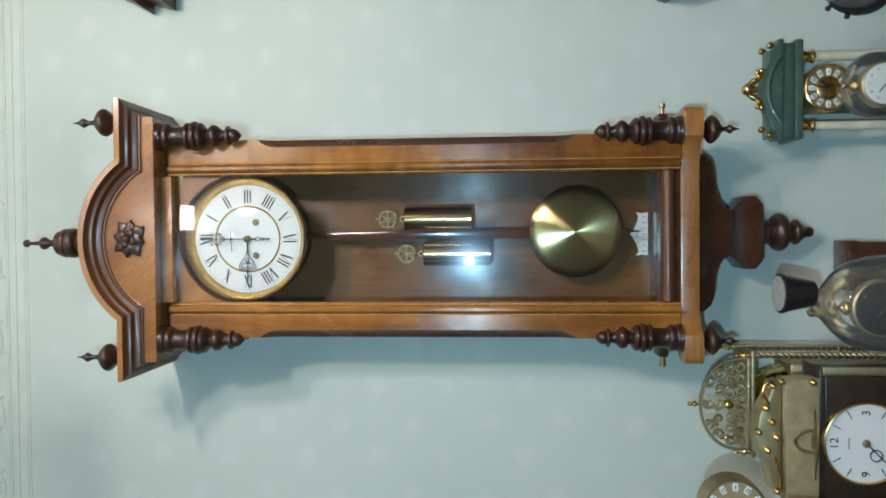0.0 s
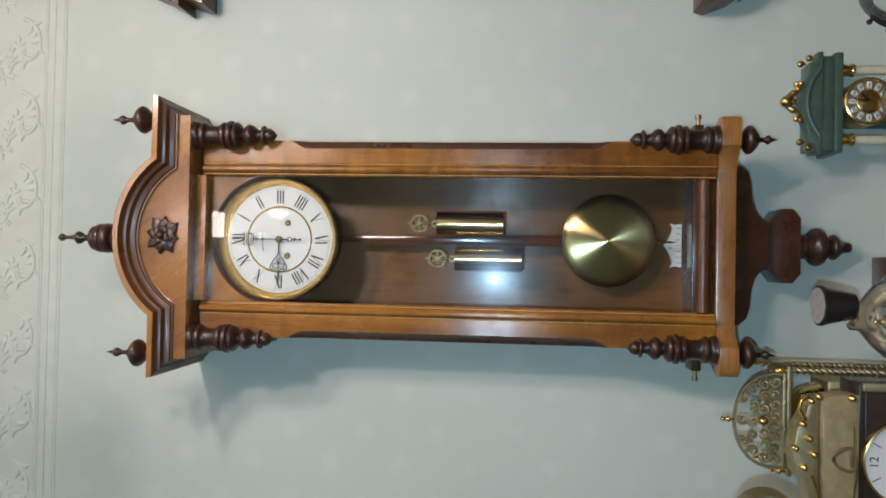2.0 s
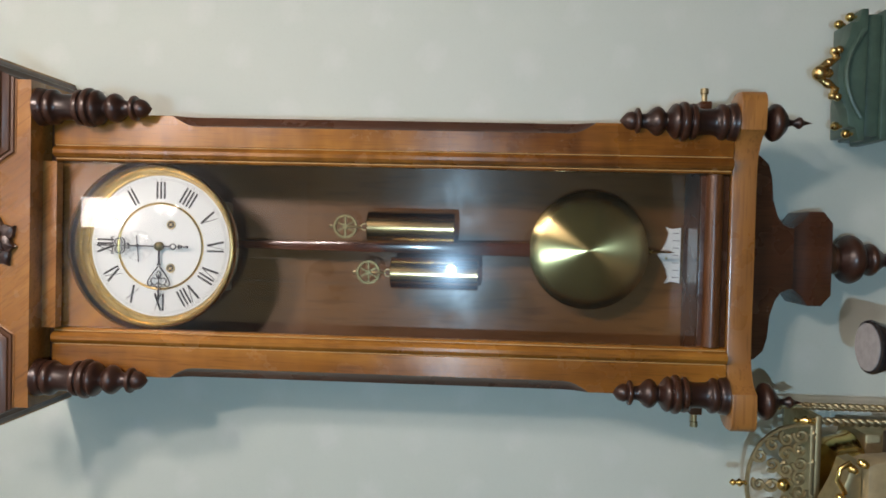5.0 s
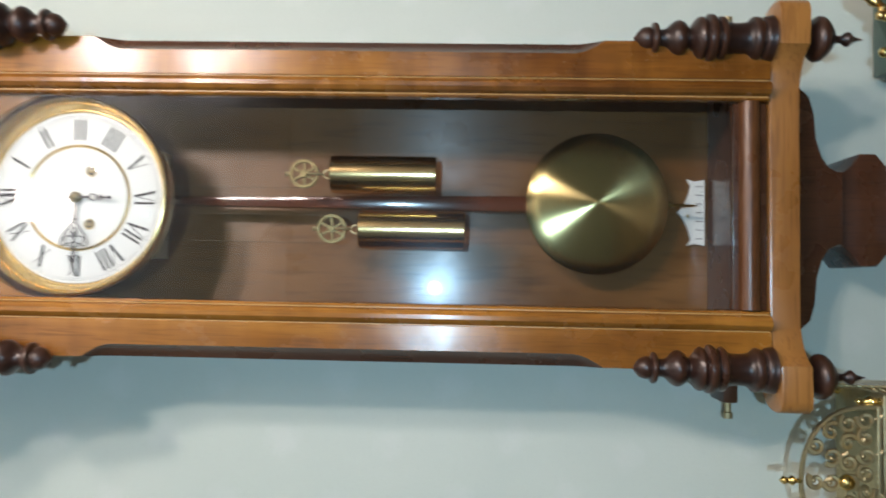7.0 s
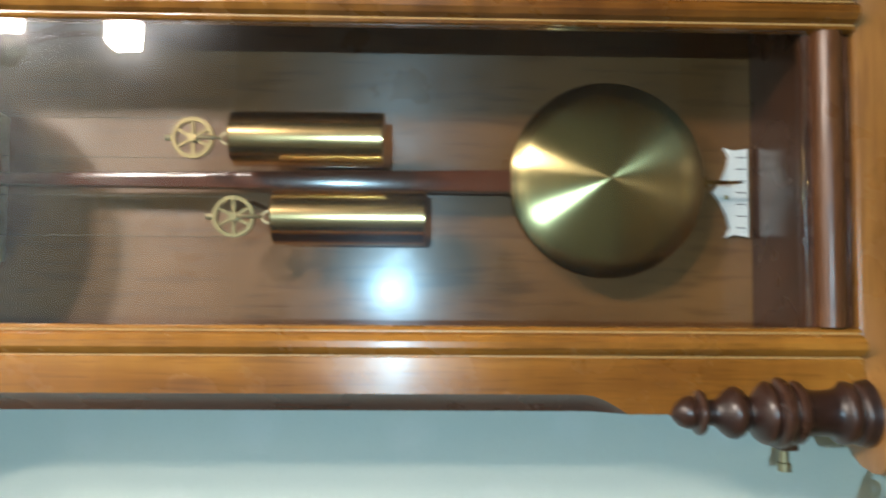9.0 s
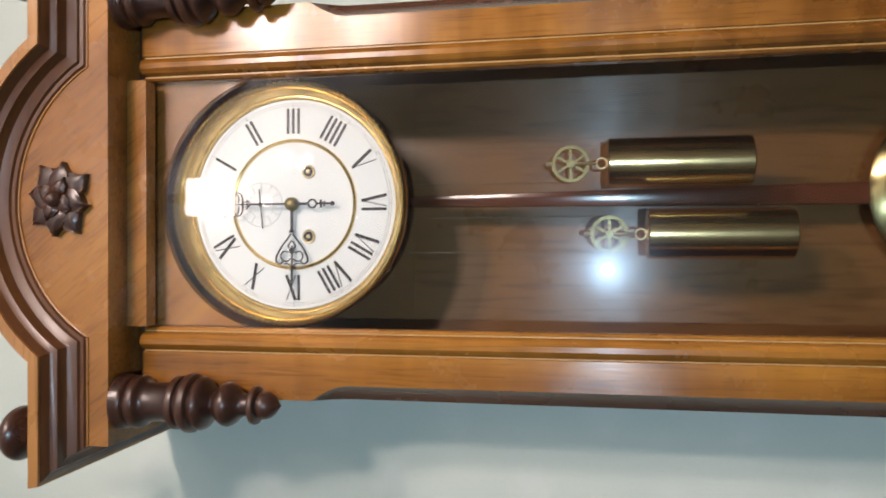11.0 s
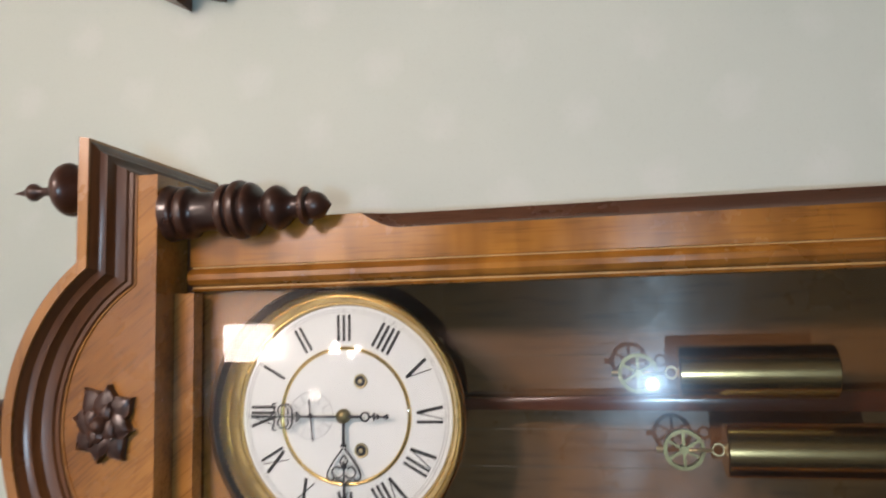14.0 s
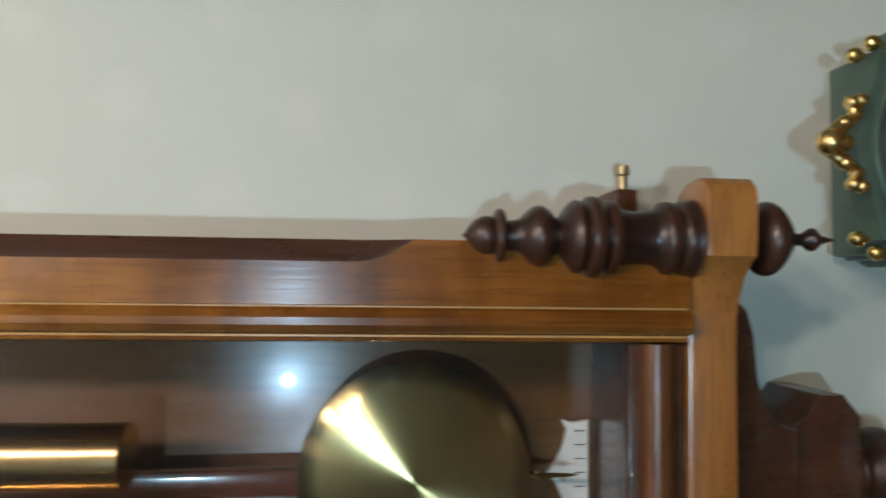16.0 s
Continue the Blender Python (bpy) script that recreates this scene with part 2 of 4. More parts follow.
def box(x0, x1, y0, y1, z0, z1, bevel=0.0, seg=2, bm=None):
    bm2 = bmesh.new()
    bmesh.ops.create_cube(bm2, size=1)
    bmesh.ops.transform(bm2, verts=bm2.verts, matrix=Matrix.Translation(((x0 + x1) / 2, (y0 + y1) / 2, (z0 + z1) / 2)) @ Matrix.Diagonal((abs(x1 - x0), abs(y1 - y0), abs(z1 - z0), 1)))
    if bevel:
        bmesh.ops.bevel(bm2, geom=bm2.edges[:], offset=bevel, segments=seg, profile=0.5, affect="EDGES")
    return joined(bm, bm2)


def joined(bm, extra):
    if bm is None:
        return extra
    me = bpy.data.meshes.new("tmp")
    extra.to_mesh(me)
    extra.free()
    bm.from_mesh(me)
    bpy.data.meshes.remove(me)
    return bm


def lathe(profile, cx, cy, cz, seg=28, axis="z", bm=None, capped=True):
    """Turned piece: profile of (radius, height) along the axis."""
    b = bmesh.new()
    rings = []
    for r, h in profile:
        ring = []
        for k in range(seg):
            a = 2 * math.pi * k / seg
            u, v = r * math.cos(a), r * math.sin(a)
            p = (cx + u, cy + v, cz + h) if axis == "z" else (cx + u, cy + h, cz + v) if axis == "y" else (cx + h, cy + u, cz + v)
            ring.append(b.verts.new(p))
        rings.append(ring)
    for a, c in zip(rings, rings[1:]):
        for k in range(seg):
            b.faces.new((a[k], a[(k + 1) % seg], c[(k + 1) % seg], c[k]))
    for ring, (r, _) in ((rings[0], profile[0]), (rings[-1], profile[-1])):
        if r > 1e-5 and capped and profile[0] != profile[-1]:
            b.faces.new(ring)
    bmesh.ops.remove_doubles(b, verts=b.verts, dist=1e-6)
    return joined(bm, b)


def rounded(profile, n=4):
    """A smooth curve through the corners of a turned profile."""
    pts = [Vector(p) for p in profile]
    out = []
    for i in range(len(pts) - 1):
        p0, p1, p2, p3 = pts[max(i - 1, 0)], pts[i], pts[i + 1], pts[min(i + 2, len(pts) - 1)]
        for k in range(n):
            s = k / n
            q = 0.5 * (2 * p1 + (p2 - p0) * s + (2 * p0 - 5 * p1 + 4 * p2 - p3) * s * s + (3 * p1 - p0 - 3 * p2 + p3) * s ** 3)
            out.append((max(q.x, 0.0), q.y))
    out.append(tuple(pts[-1]))
    return out


def slab(outline, y0, y1, bevel=0.0, plane="xz", bm=None):
    """A closed outline given thickness: in xz between two depths, or in xy between two heights."""
    b = bmesh.new()
    back = [b.verts.new((u, y0, v) if plane == "xz" else (u, v, y0)) for u, v in outline]
    front = [b.verts.new((u, y1, v) if plane == "xz" else (u, v, y1)) for u, v in outline]
    b.faces.new(back)
    f = b.faces.new(front)
    n = len(outline)
    for k in range(n):
        b.faces.new((back[k], back[(k + 1) % n], front[(k + 1) % n], front[k]))
    bmesh.ops.recalc_face_normals(b, faces=b.faces)
    if bevel:
        bmesh.ops.bevel(b, geom=list(f.edges), offset=bevel, segments=2, profile=0.5, affect="EDGES")
    return joined(bm, b)


def tube(points, radius, seg=6, bm=None, closed=False):
    """A round bar along a line of points."""
    b = bmesh.new()
    pts = [Vector(p) for p in points]
    rings, n = [], len(pts)
    for i, p in enumerate(pts):
        d = (pts[(i + 1) % n] - pts[i - 1]) if closed else (pts[min(i + 1, n - 1)] - pts[max(i - 1, 0)])
        d.normalize()
        side = d.cross(Vector((0, 1, 0)) if abs(d.y) < 0.9 else Vector((1, 0, 0))).normalized()
        up = side.cross(d)
        r = radius[i] if isinstance(radius, (list, tuple)) else radius
        rings.append([b.verts.new(p + r * (math.cos(a) * side + math.sin(a) * up)) for a in (2 * math.pi * k / seg for k in range(seg))])
    for a, c in list(zip(rings, rings[1:])) + ([(rings[-1], rings[0])] if closed else []):
        for k in range(seg):
            b.faces.new((a[k], a[(k + 1) % seg], c[(k + 1) % seg], c[k]))
    if not closed:
        b.faces.new(rings[0])
        b.faces.new(rings[-1])
    return joined(bm, b)


def arc(cx, cz, r, a0, a1, n, y=0.0):
    return [(cx + r * math.sin(radians(a0 + (a1 - a0) * k / n)), y, cz + r * math.cos(radians(a0 + (a1 - a0) * k / n))) for k in range(n + 1)]


def ring_xz(cx, cz, r0, r1, y0, y1, seg=64, bm=None):
    """A flat ring facing the room."""
    return lathe([(r0, y0), (r1, y0), (r1, y1), (r0, y1), (r0, y0)], cx, 0, cz, seg, "y", bm)


def stroke(bm, a, b, w, y0, y1):
    """A straight printed or cut bar from a to b in the plane of the wall."""
    a, b = Vector(a), Vector(b)
    n = Vector((-(b - a).y, (b - a).x)).normalized() * w / 2
    return slab([tuple(a + n), tuple(b + n), tuple(b - n), tuple(a - n)], y0, y1, bm=bm)


# ---------------------------------------------------------------- the room
def room():
    x0, x1, y1, top = -2.4, 2.6, -4.2, 2.78
    # the other three walls are unseen; their dark tone holds down bounced light
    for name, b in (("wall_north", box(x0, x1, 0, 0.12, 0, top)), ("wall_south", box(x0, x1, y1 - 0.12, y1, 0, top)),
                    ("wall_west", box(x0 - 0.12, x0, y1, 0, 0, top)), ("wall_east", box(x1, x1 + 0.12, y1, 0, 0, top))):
        tagged(part(name, b, M_WALL if name == "wall_north" else M_ROOM, smooth=0), "pale mint papered wall with a faint sprig pattern" if name == "wall_north" else "plain unseen wall, kept dark to limit bounced light", "wall", kind="structure")
    tagged(part("ceiling", box(x0 - 0.12, x1 + 0.12, y1 - 0.12, 0.12, top, top + 0.12), M_CEIL, smooth=0), "plain white ceiling", "ceiling", kind="structure")
    tagged(part("floor", box(x0 - 0.12, x1 + 0.12, y1 - 0.12, 0.12, -0.1, 0), M_FLOOR, smooth=0), "brown oak floor", "floor", kind="structure")
    trim = thing("trim", (0.1, 0, 2.44), "pale embossed border with scrolling leaves along the top of the wall", "border", kind="structure")
    part("border_strip", box(x0, x1, -0.002, 0, 2.482, 2.70), M_BORDER, trim, smooth=0)
    for z, h in ((2.442, 0.004), (2.464, 0.005), (2.478, 0.004)):
        part("rib", box(x0, x1, -0.0014, 0, z, z + h, 0.0005), M_RELIEF, trim)
    part("flat_band", box(x0, x1, -0.0010, 0, 2.4475, 2.4625, 0.0004), M_RELIEF, trim)
    # scrolls of raised leaves, one repeat copied along the border
    rng = random.Random(4)
    b = None
    for k in range(2):
        s = 1 if k else -1
        cx, cz = 0.055 * s, 2.545 + 0.02 * s
        pts = [(cx + 0.05 * (1 - 0.8 * u) * math.cos(s * 5.2 * u + k), -0.002, cz + 0.042 * (1 - 0.8 * u) * math.sin(s * 5.2 * u + k)) for u in (i / 26 for i in range(27))]
        b = tube(pts, [0.0045 * (1 - 0.6 * i / 26) for i in range(27)], 6, b)
        for i in list(range(2, 26, 2)) * 2:
            p, q = Vector(pts[i]), Vector(pts[i + 1])
            d = (q - p).normalized()
            n = Vector((-d.z, 0, d.x)) * rng.choice((1, -1))
            tip = p + n * rng.uniform(0.010, 0.026) + d * rng.uniform(0.004, 0.016)
            b = tube([p, (p + tip) / 2 + d * 0.004, tip], [0.002, 0.0042, 0.001], 6, b)
    first = part("leaf_scroll", b, M_RELIEF, trim)
    for k in range(-17, 18):
        if k:
            o = first.copy()
            scene.collection.objects.link(o)
            o.location.x = first.location.x + 0.135 * k


room()


def chandelier():
    """A branched lamp: bent arms of several lengths, each with a square frosted shade."""
    x, y, zs = 0.42, -1.16, 2.35
    t = thing("ceiling_lamp", (x, y, 2.78), "dark brass branched ceiling lamp with lit square frosted shades", "lamp")
    part("rose", lathe([(0, 0), (0.07, 0), (0.06, -0.02), (0.02, -0.035), (0, -0.035)], x, y, 2.78), M_OLDBRASS, t)
    part("stem", lathe([(0.007, 0), (0.007, -0.30)], x, y, 2.76, 12), M_OLDBRASS, t)
    part("hub", lathe(rounded([(0, 0.03), (0.02, 0.028), (0.045, 0.01), (0.045, -0.005), (0.02, -0.03), (0, -0.035)], 3), x, y, 2.47, 24), M_OLDBRASS, t)
    for ex, ey, half in ((0.765, -1.78, 0.037), (0.545, -1.45, 0.034), (0.402, -0.91, 0.033), (0.048, -0.68, 0.029)):
        mx, my = (x + ex) / 2, (y + ey) / 2
        arm = part("arm", tube([(x, y, 2.47), (x + 0.3 * (ex - x), y + 0.3 * (ey - y), 2.455), (mx, my, 2.475), (x + 0.85 * (ex - x), y + 0.85 * (ey - y), 2.47), (ex, ey, 2.44), (ex, ey, zs + half)], 0.008, 8), M_IRON, t)
        part("cap", lathe([(0, 0.02), (0.016, 0.018), (0.022, 0.0), (0, 0.0)], ex, ey, zs + half + 0.0005, 20), M_OLDBRASS, arm)
        part("shade", slab([(ex - half, ey - half), (ex + half, ey - half), (ex + half, ey + half), (ex - half, ey + half)], zs + half, zs - half, 0.006, "xy"), M_LAMP_WEAK if ex < 0.1 else M_LAMP, arm, "lit square frosted glass shade")


chandelier()

# ---------------------------------------------------------------- the long wall clock
CLOCK = thing("wall_clock", (0, 0, 1.084), "long walnut wall clock with dark finials, white dial and brass pendulum", "clock")


def finial(name, profile, x, y, z, sign=1, mat=M_DARK, parent=CLOCK, seg=28):
    return part(name, lathe([(r, sign * h) for r, h in profile], x, y, z, seg), mat, parent, "dark turned wooden finial", 30)


SIDE_TOP = rounded([(0.0, 0.0), (0.007, 0.0), (0.007, 0.008), (0.005, 0.014), (0.012, 0.020), (0.0205, 0.029), (0.0205, 0.036), (0.012, 0.044), (0.005, 0.049), (0.0035, 0.058), (0.0068, 0.065), (0.0068, 0.069), (0.003, 0.074), (0.0, 0.086)], 3)
SIDE_LOW = rounded([(0.0, 0.0), (0.007, 0.0), (0.006, 0.004), (0.012, 0.008), (0.0205, 0.014), (0.0205, 0.021), (0.012, 0.029), (0.005, 0.033), (0.0035, 0.039), (0.0065, 0.044), (0.0065, 0.047), (0.003, 0.051), (0.0, 0.061)], 3)
TOP_MID = rounded([(0.0, 0.0), (0.010, 0.0), (0.010, 0.008), (0.0065, 0.012), (0.012, 0.016), (0.0165, 0.019), (0.0150, 0.023), (0.0205, 0.025), (0.0232, 0.029), (0.0232, 0.036), (0.0202, 0.0375), (0.0226, 0.040), (0.0222, 0.047), (0.0180, 0.0485), (0.0195, 0.051), (0.0180, 0.056), (0.0100, 0.059), (0.0060, 0.064), (0.0055, 0.071), (0.0095, 0.078), (0.0095, 0.083), (0.004, 0.089), (0.0028, 0.103), (0.0055, 0.107), (0.0055, 0.112), (0.0, 0.117)], 3)
DROP = rounded([(0.0, 0.0), (0.018, 0.0), (0.019, 0.006), (0.028, 0.014), (0.031, 0.022), (0.027, 0.031), (0.018, 0.036), (0.015, 0.040), (0.020, 0.045), (0.020, 0.050), (0.015, 0.056), (0.009, 0.064), (0.0085, 0.070), (0.006, 0.075), (0.0, 0.077)], 3)
for s in (1, -1):
    finial("finial", SIDE_TOP, s * 0.183, -0.162, 2.172)
    finial("finial", SIDE_LOW, s * 0.160, -0.129, 1.292, -1)
finial("finial", TOP_MID, -0.004, -0.154, 2.231)
finial("finial", DROP, 0.004, -0.036, 1.163, -1)
finial("finial_collar", [(0.0, 0.0), (0.017, 0.0), (0.017, 0.013), (0.0, 0.013)], 0.004, -0.036, 1.1631)

TURNED = [(0.0, 0.0), (0.0205, 0.0), (0.0215, 0.004), (0.0205, 0.009), (0.0182, 0.0112), (0.0205, 0.0135), (0.0205, 0.019), (0.0175, 0.022), (0.0155, 0.026), (0.0150, 0.036), (0.0160, 0.043), (0.0168, 0.045), (0.0205, 0.0472), (0.0205, 0.052), (0.0182, 0.0535), (0.0225, 0.0575), (0.0225, 0.063), (0.0192, 0.0652), (0.0208, 0.0695), (0.0180, 0.074), (0.0112, 0.079), (0.0106, 0.081), (0.0150, 0.085), (0.0172, 0.0905), (0.0150, 0.096), (0.0095, 0.102), (0.0085, 0.107), (0.0088, 0.109), (0.0140, 0.1112), (0.0145, 0.115), (0.0102, 0.117), (0.0110, 0.120), (0.0085, 0.127), (0.0, 0.134)]
COLUMN = rounded(TURNED, 3)
BALUSTER = rounded([(r, h * 0.975) for r, h in TURNED], 3)
for s in (1, -1):
    finial("column", COLUMN, 0.002 + s * 0.1595, -0.147, 2.1262, -1)
    finial("column", BALUSTER, 0.0022 + s * 0.157, -0.130, 1.3187)


def cornice():
    """Pediment with its moulding, which runs along the front, over the arch and back to the wall."""
    zb, xb, yb = 2.146, 0.190, -0.165
    cz, ri = 2.0821, 0.1240
    prof = [(-0.001, 0.0), (0.0, 0.0022), (0.003, 0.0024), (0.004, 0.0045), (0.0075, 0.0058), (0.0105, 0.0075), (0.0125, 0.011), (0.0135, 0.0145), (0.016, 0.0155), (0.018, 0.0170), (0.0195, 0.0205), (0.0215, 0.0235), (0.0215, 0.0255), (0.029, 0.0265), (0.030, 0.0255), (0.030, -0.02)]

    def foot(h):
        return math.sqrt((ri + h) ** 2 - (zb + h - cz) ** 2)

    def place(i, h, o):
        n = 30
        if i == 0:
            return (-xb - o, 0.0, zb + h)
        if i == 1:
            return (-xb - o, yb - o, zb + h)
        if i == n + 3:
            return (xb + o, yb - o, zb + h)
        if i == n + 4:
            return (xb + o, 0.0, zb + h)
        a = math.asin(foot(h) / (ri + h))
        th = -a + 2 * a * (i - 2) / n
        return ((ri + h) * math.sin(th), yb - o, cz + (ri + h) * math.cos(th))

    def strip(lo, hi):
        b = bmesh.new()
        grid = [[b.verts.new(place(i, h, o)) for h, o in prof[lo:hi + 1]] for i in range(35)]
        for g, k in zip(grid, grid[1:]):
            for j in range(hi - lo):
                b.faces.new((g[j], g[j + 1], k[j + 1], k[j]))
        return b

    c = part("cornice", strip(0, 11), M_COVE, CLOCK, "dark stained stepped moulding", 25)
    part("top_fillet", strip(11, 15), M_LIP, c, "honey brown edge of the moulding", 25)
    top = [place(i, 0.027, 0.0) for i in range(1, 34)]
    outline = [(p[0], p[2]) for p in top]
    part("pediment", slab([(-xb, 2.1265)] + outline + [(xb, 2.1265)], -0.001, yb), M_PANEL, CLOCK, "walnut front with slanting grain", 30)
    # thin pale line under the moulding
    line = [place(i, -0.002, 0.0006) for i in range(1, 34)]
    part("pale_line", tube(line, 0.0009, 5), M_LIP, c)
    # soffit in the dark wood: the shade under the frieze is coloured in
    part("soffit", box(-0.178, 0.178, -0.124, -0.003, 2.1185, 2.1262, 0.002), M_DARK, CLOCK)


cornice()


def floret():
    """Carved rosette: a lower and an upper whorl of ribbed pointed leaves round a boss."""
    cx, cz, y0 = 0.002, 2.1655, -0.1652
    boss = lathe(rounded([(0.0, -0.0165), (0.003, -0.016), (0.0062, -0.012), (0.0062, -0.009), (0.0045, -0.006), (0.0, 0.0)], 3), cx, y0, cz, 20, "y")
    rosette = part("rosette", boss, M_DARK, CLOCK, "carved dark leaf rosette", 45)
    for whorl, (count, size, lift, turn) in enumerate(((4, 0.0305, 0.003, math.pi / 4), (4, 0.0270, 0.0045, 0.0), (4, 0.0175, 0.0075, 0.35))):
        for k in range(count):
            a = turn + 2 * math.pi * k / count
            b, rows = bmesh.new(), []
            for i in range(13):
                u = i / 12
                wide = size * (0.40 * math.sin(math.pi * min(1, u * 0.92 + 0.05)) ** 0.8 * (1 - 0.25 * u) + 0.05 * math.sin(u * 19) * u * (1 - u) * 2)
                row = []
                for j in range(-3, 4):
                    v = j / 3
                    r, w = size * (0.10 + 0.90 * u) * (1 - 0.10 * abs(v)), wide * v + size * 0.16 * u * u
                    h = lift + 0.0055 * math.sin(math.pi * (0.12 + 0.75 * u)) * (1 - 0.65 * v * v) - 0.0018 * (j == 0) + 0.0015 * math.cos(2 * math.pi * v) * u
                    p, q = r * math.sin(a) + w * math.cos(a), r * math.cos(a) - w * math.sin(a)
                    row.append(b.verts.new((cx + 1.08 * p, y0 - max(h, 0.0004), cz + 0.94 * q)))
                rows.append(row)
            for g, c in zip(rows, rows[1:]):
                for j in range(6):
                    b.faces.new((g[j], g[j + 1], c[j + 1], c[j]))
            rim = [g[0] for g in rows] + [v for v in rows[-1][1:-1]] + [g[-1] for g in reversed(rows)] + [v for v in reversed(rows[0][1:-1])]
            low = [b.verts.new((v.co.x, y0 + 0.0002, v.co.z)) for v in rim]
            for n in range(len(rim)):
                b.faces.new((rim[n], rim[(n + 1) % len(rim)], low[(n + 1) % len(rim)], low[n]))
            part("leaf", b, M_DARK, rosette, smooth=45)


floret()


def case():
    part("backboard", box(-0.142, 0.142, -0.02, -0.001, 1.30, 2.14), M_BACK, CLOCK, "aged brown board inside the case")
    for s in (1, -1):
        part("side_panel", box(s * 0.138, s * 0.150, -0.113, -0.0015, 1.32, 2.119), M_BROWN, CLOCK)
    part("case_floor", box(-0.137, 0.137, -0.110, -0.021, 1.321, 1.343), M_BROWN, CLOCK)
    # shelf with rounded ears that stand forward
    half = [(0.0, -0.126), (0.10, -0.126), (0.122, -0.129), (0.137, -0.136), (0.148, -0.1475)]
    fine = []
    for i in range(len(half) - 1):
        p0, p1, p2, p3 = (Vector(half[max(0, min(j, len(half) - 1))]) for j in (i - 1, i, i + 1, i + 2))
        for k in range(4):
            u = k / 4
            q = 0.5 * (2 * p1 + (p2 - p0) * u + (2 * p0 - 5 * p1 + 4 * p2 - p3) * u * u + (3 * p1 - p0 - 3 * p2 + p3) * u ** 3)
            fine.append((q.x, q.y))
    # flat front of the ear, a round end, then back in to the side of the case
    fine += [(0.149, -0.1500), (0.1800, -0.1520), (0.1870, -0.1500), (0.1920, -0.1440), (0.1935, -0.1350), (0.1920, -0.1230), (0.1870, -0.1120), (0.1790, -0.1040), (0.1690, -0.0990), (0.1580, -0.0960), (0.1540, -0.0900), (0.1540, -0.004)]
    outline = [(-x, y) for x, y in reversed(fine[1:])] + fine
    part("shelf", slab(outline, 1.2905, 1.3185, 0.0025, "xy"), M_LIP, CLOCK, "honey brown shaped shelf under the case")
    # shaped apron below the shelf, against the wall
    r = [(0.121, 1.290), (0.1255, 1.286), (0.1245, 1.270), (0.114, 1.259), (0.098, 1.2545), (0.070, 1.252), (0.052, 1.2465), (0.042, 1.240), (0.038, 1.232), (0.038, 1.226)]
    part("apron", slab([(x + 0.004, z) for x, z in r] + [(-x + 0.004, z) for x, z in reversed(r)], -0.001, -0.080, 0.003), M_BROWN, CLOCK, "red brown shaped apron under the shelf")
    r = [(0.036, 1.2255), (0.038, 1.222), (0.046, 1.212), (0.056, 1.205), (0.058, 1.203), (0.058, 1.187), (0.044, 1.1755)]
    part("pendant_block", slab([(x + 0.004, z) for x, z in r] + [(-x + 0.004, z) for x, z in reversed(r)], -0.0015, -0.068, 0.0015), M_BROWN, CLOCK, "eight-sided red brown block", 25)
    for s in (1, -1):
        b = part("stay_block", box(s * 0.150, s * 0.199, -0.044, -0.002, 1.3185, 1.334, 0.002), M_DARK, CLOCK)
        part("stay_screw", lathe([(0.0, 0), (0.0035, 0), (0.0035, s * 0.010), (0.005, s * 0.011), (0.005, s * 0.017), (0, s * 0.017)], s * 0.199, -0.034, 1.326, 12, "x"), M_OLDBRASS, b, "small brass screw")


case()


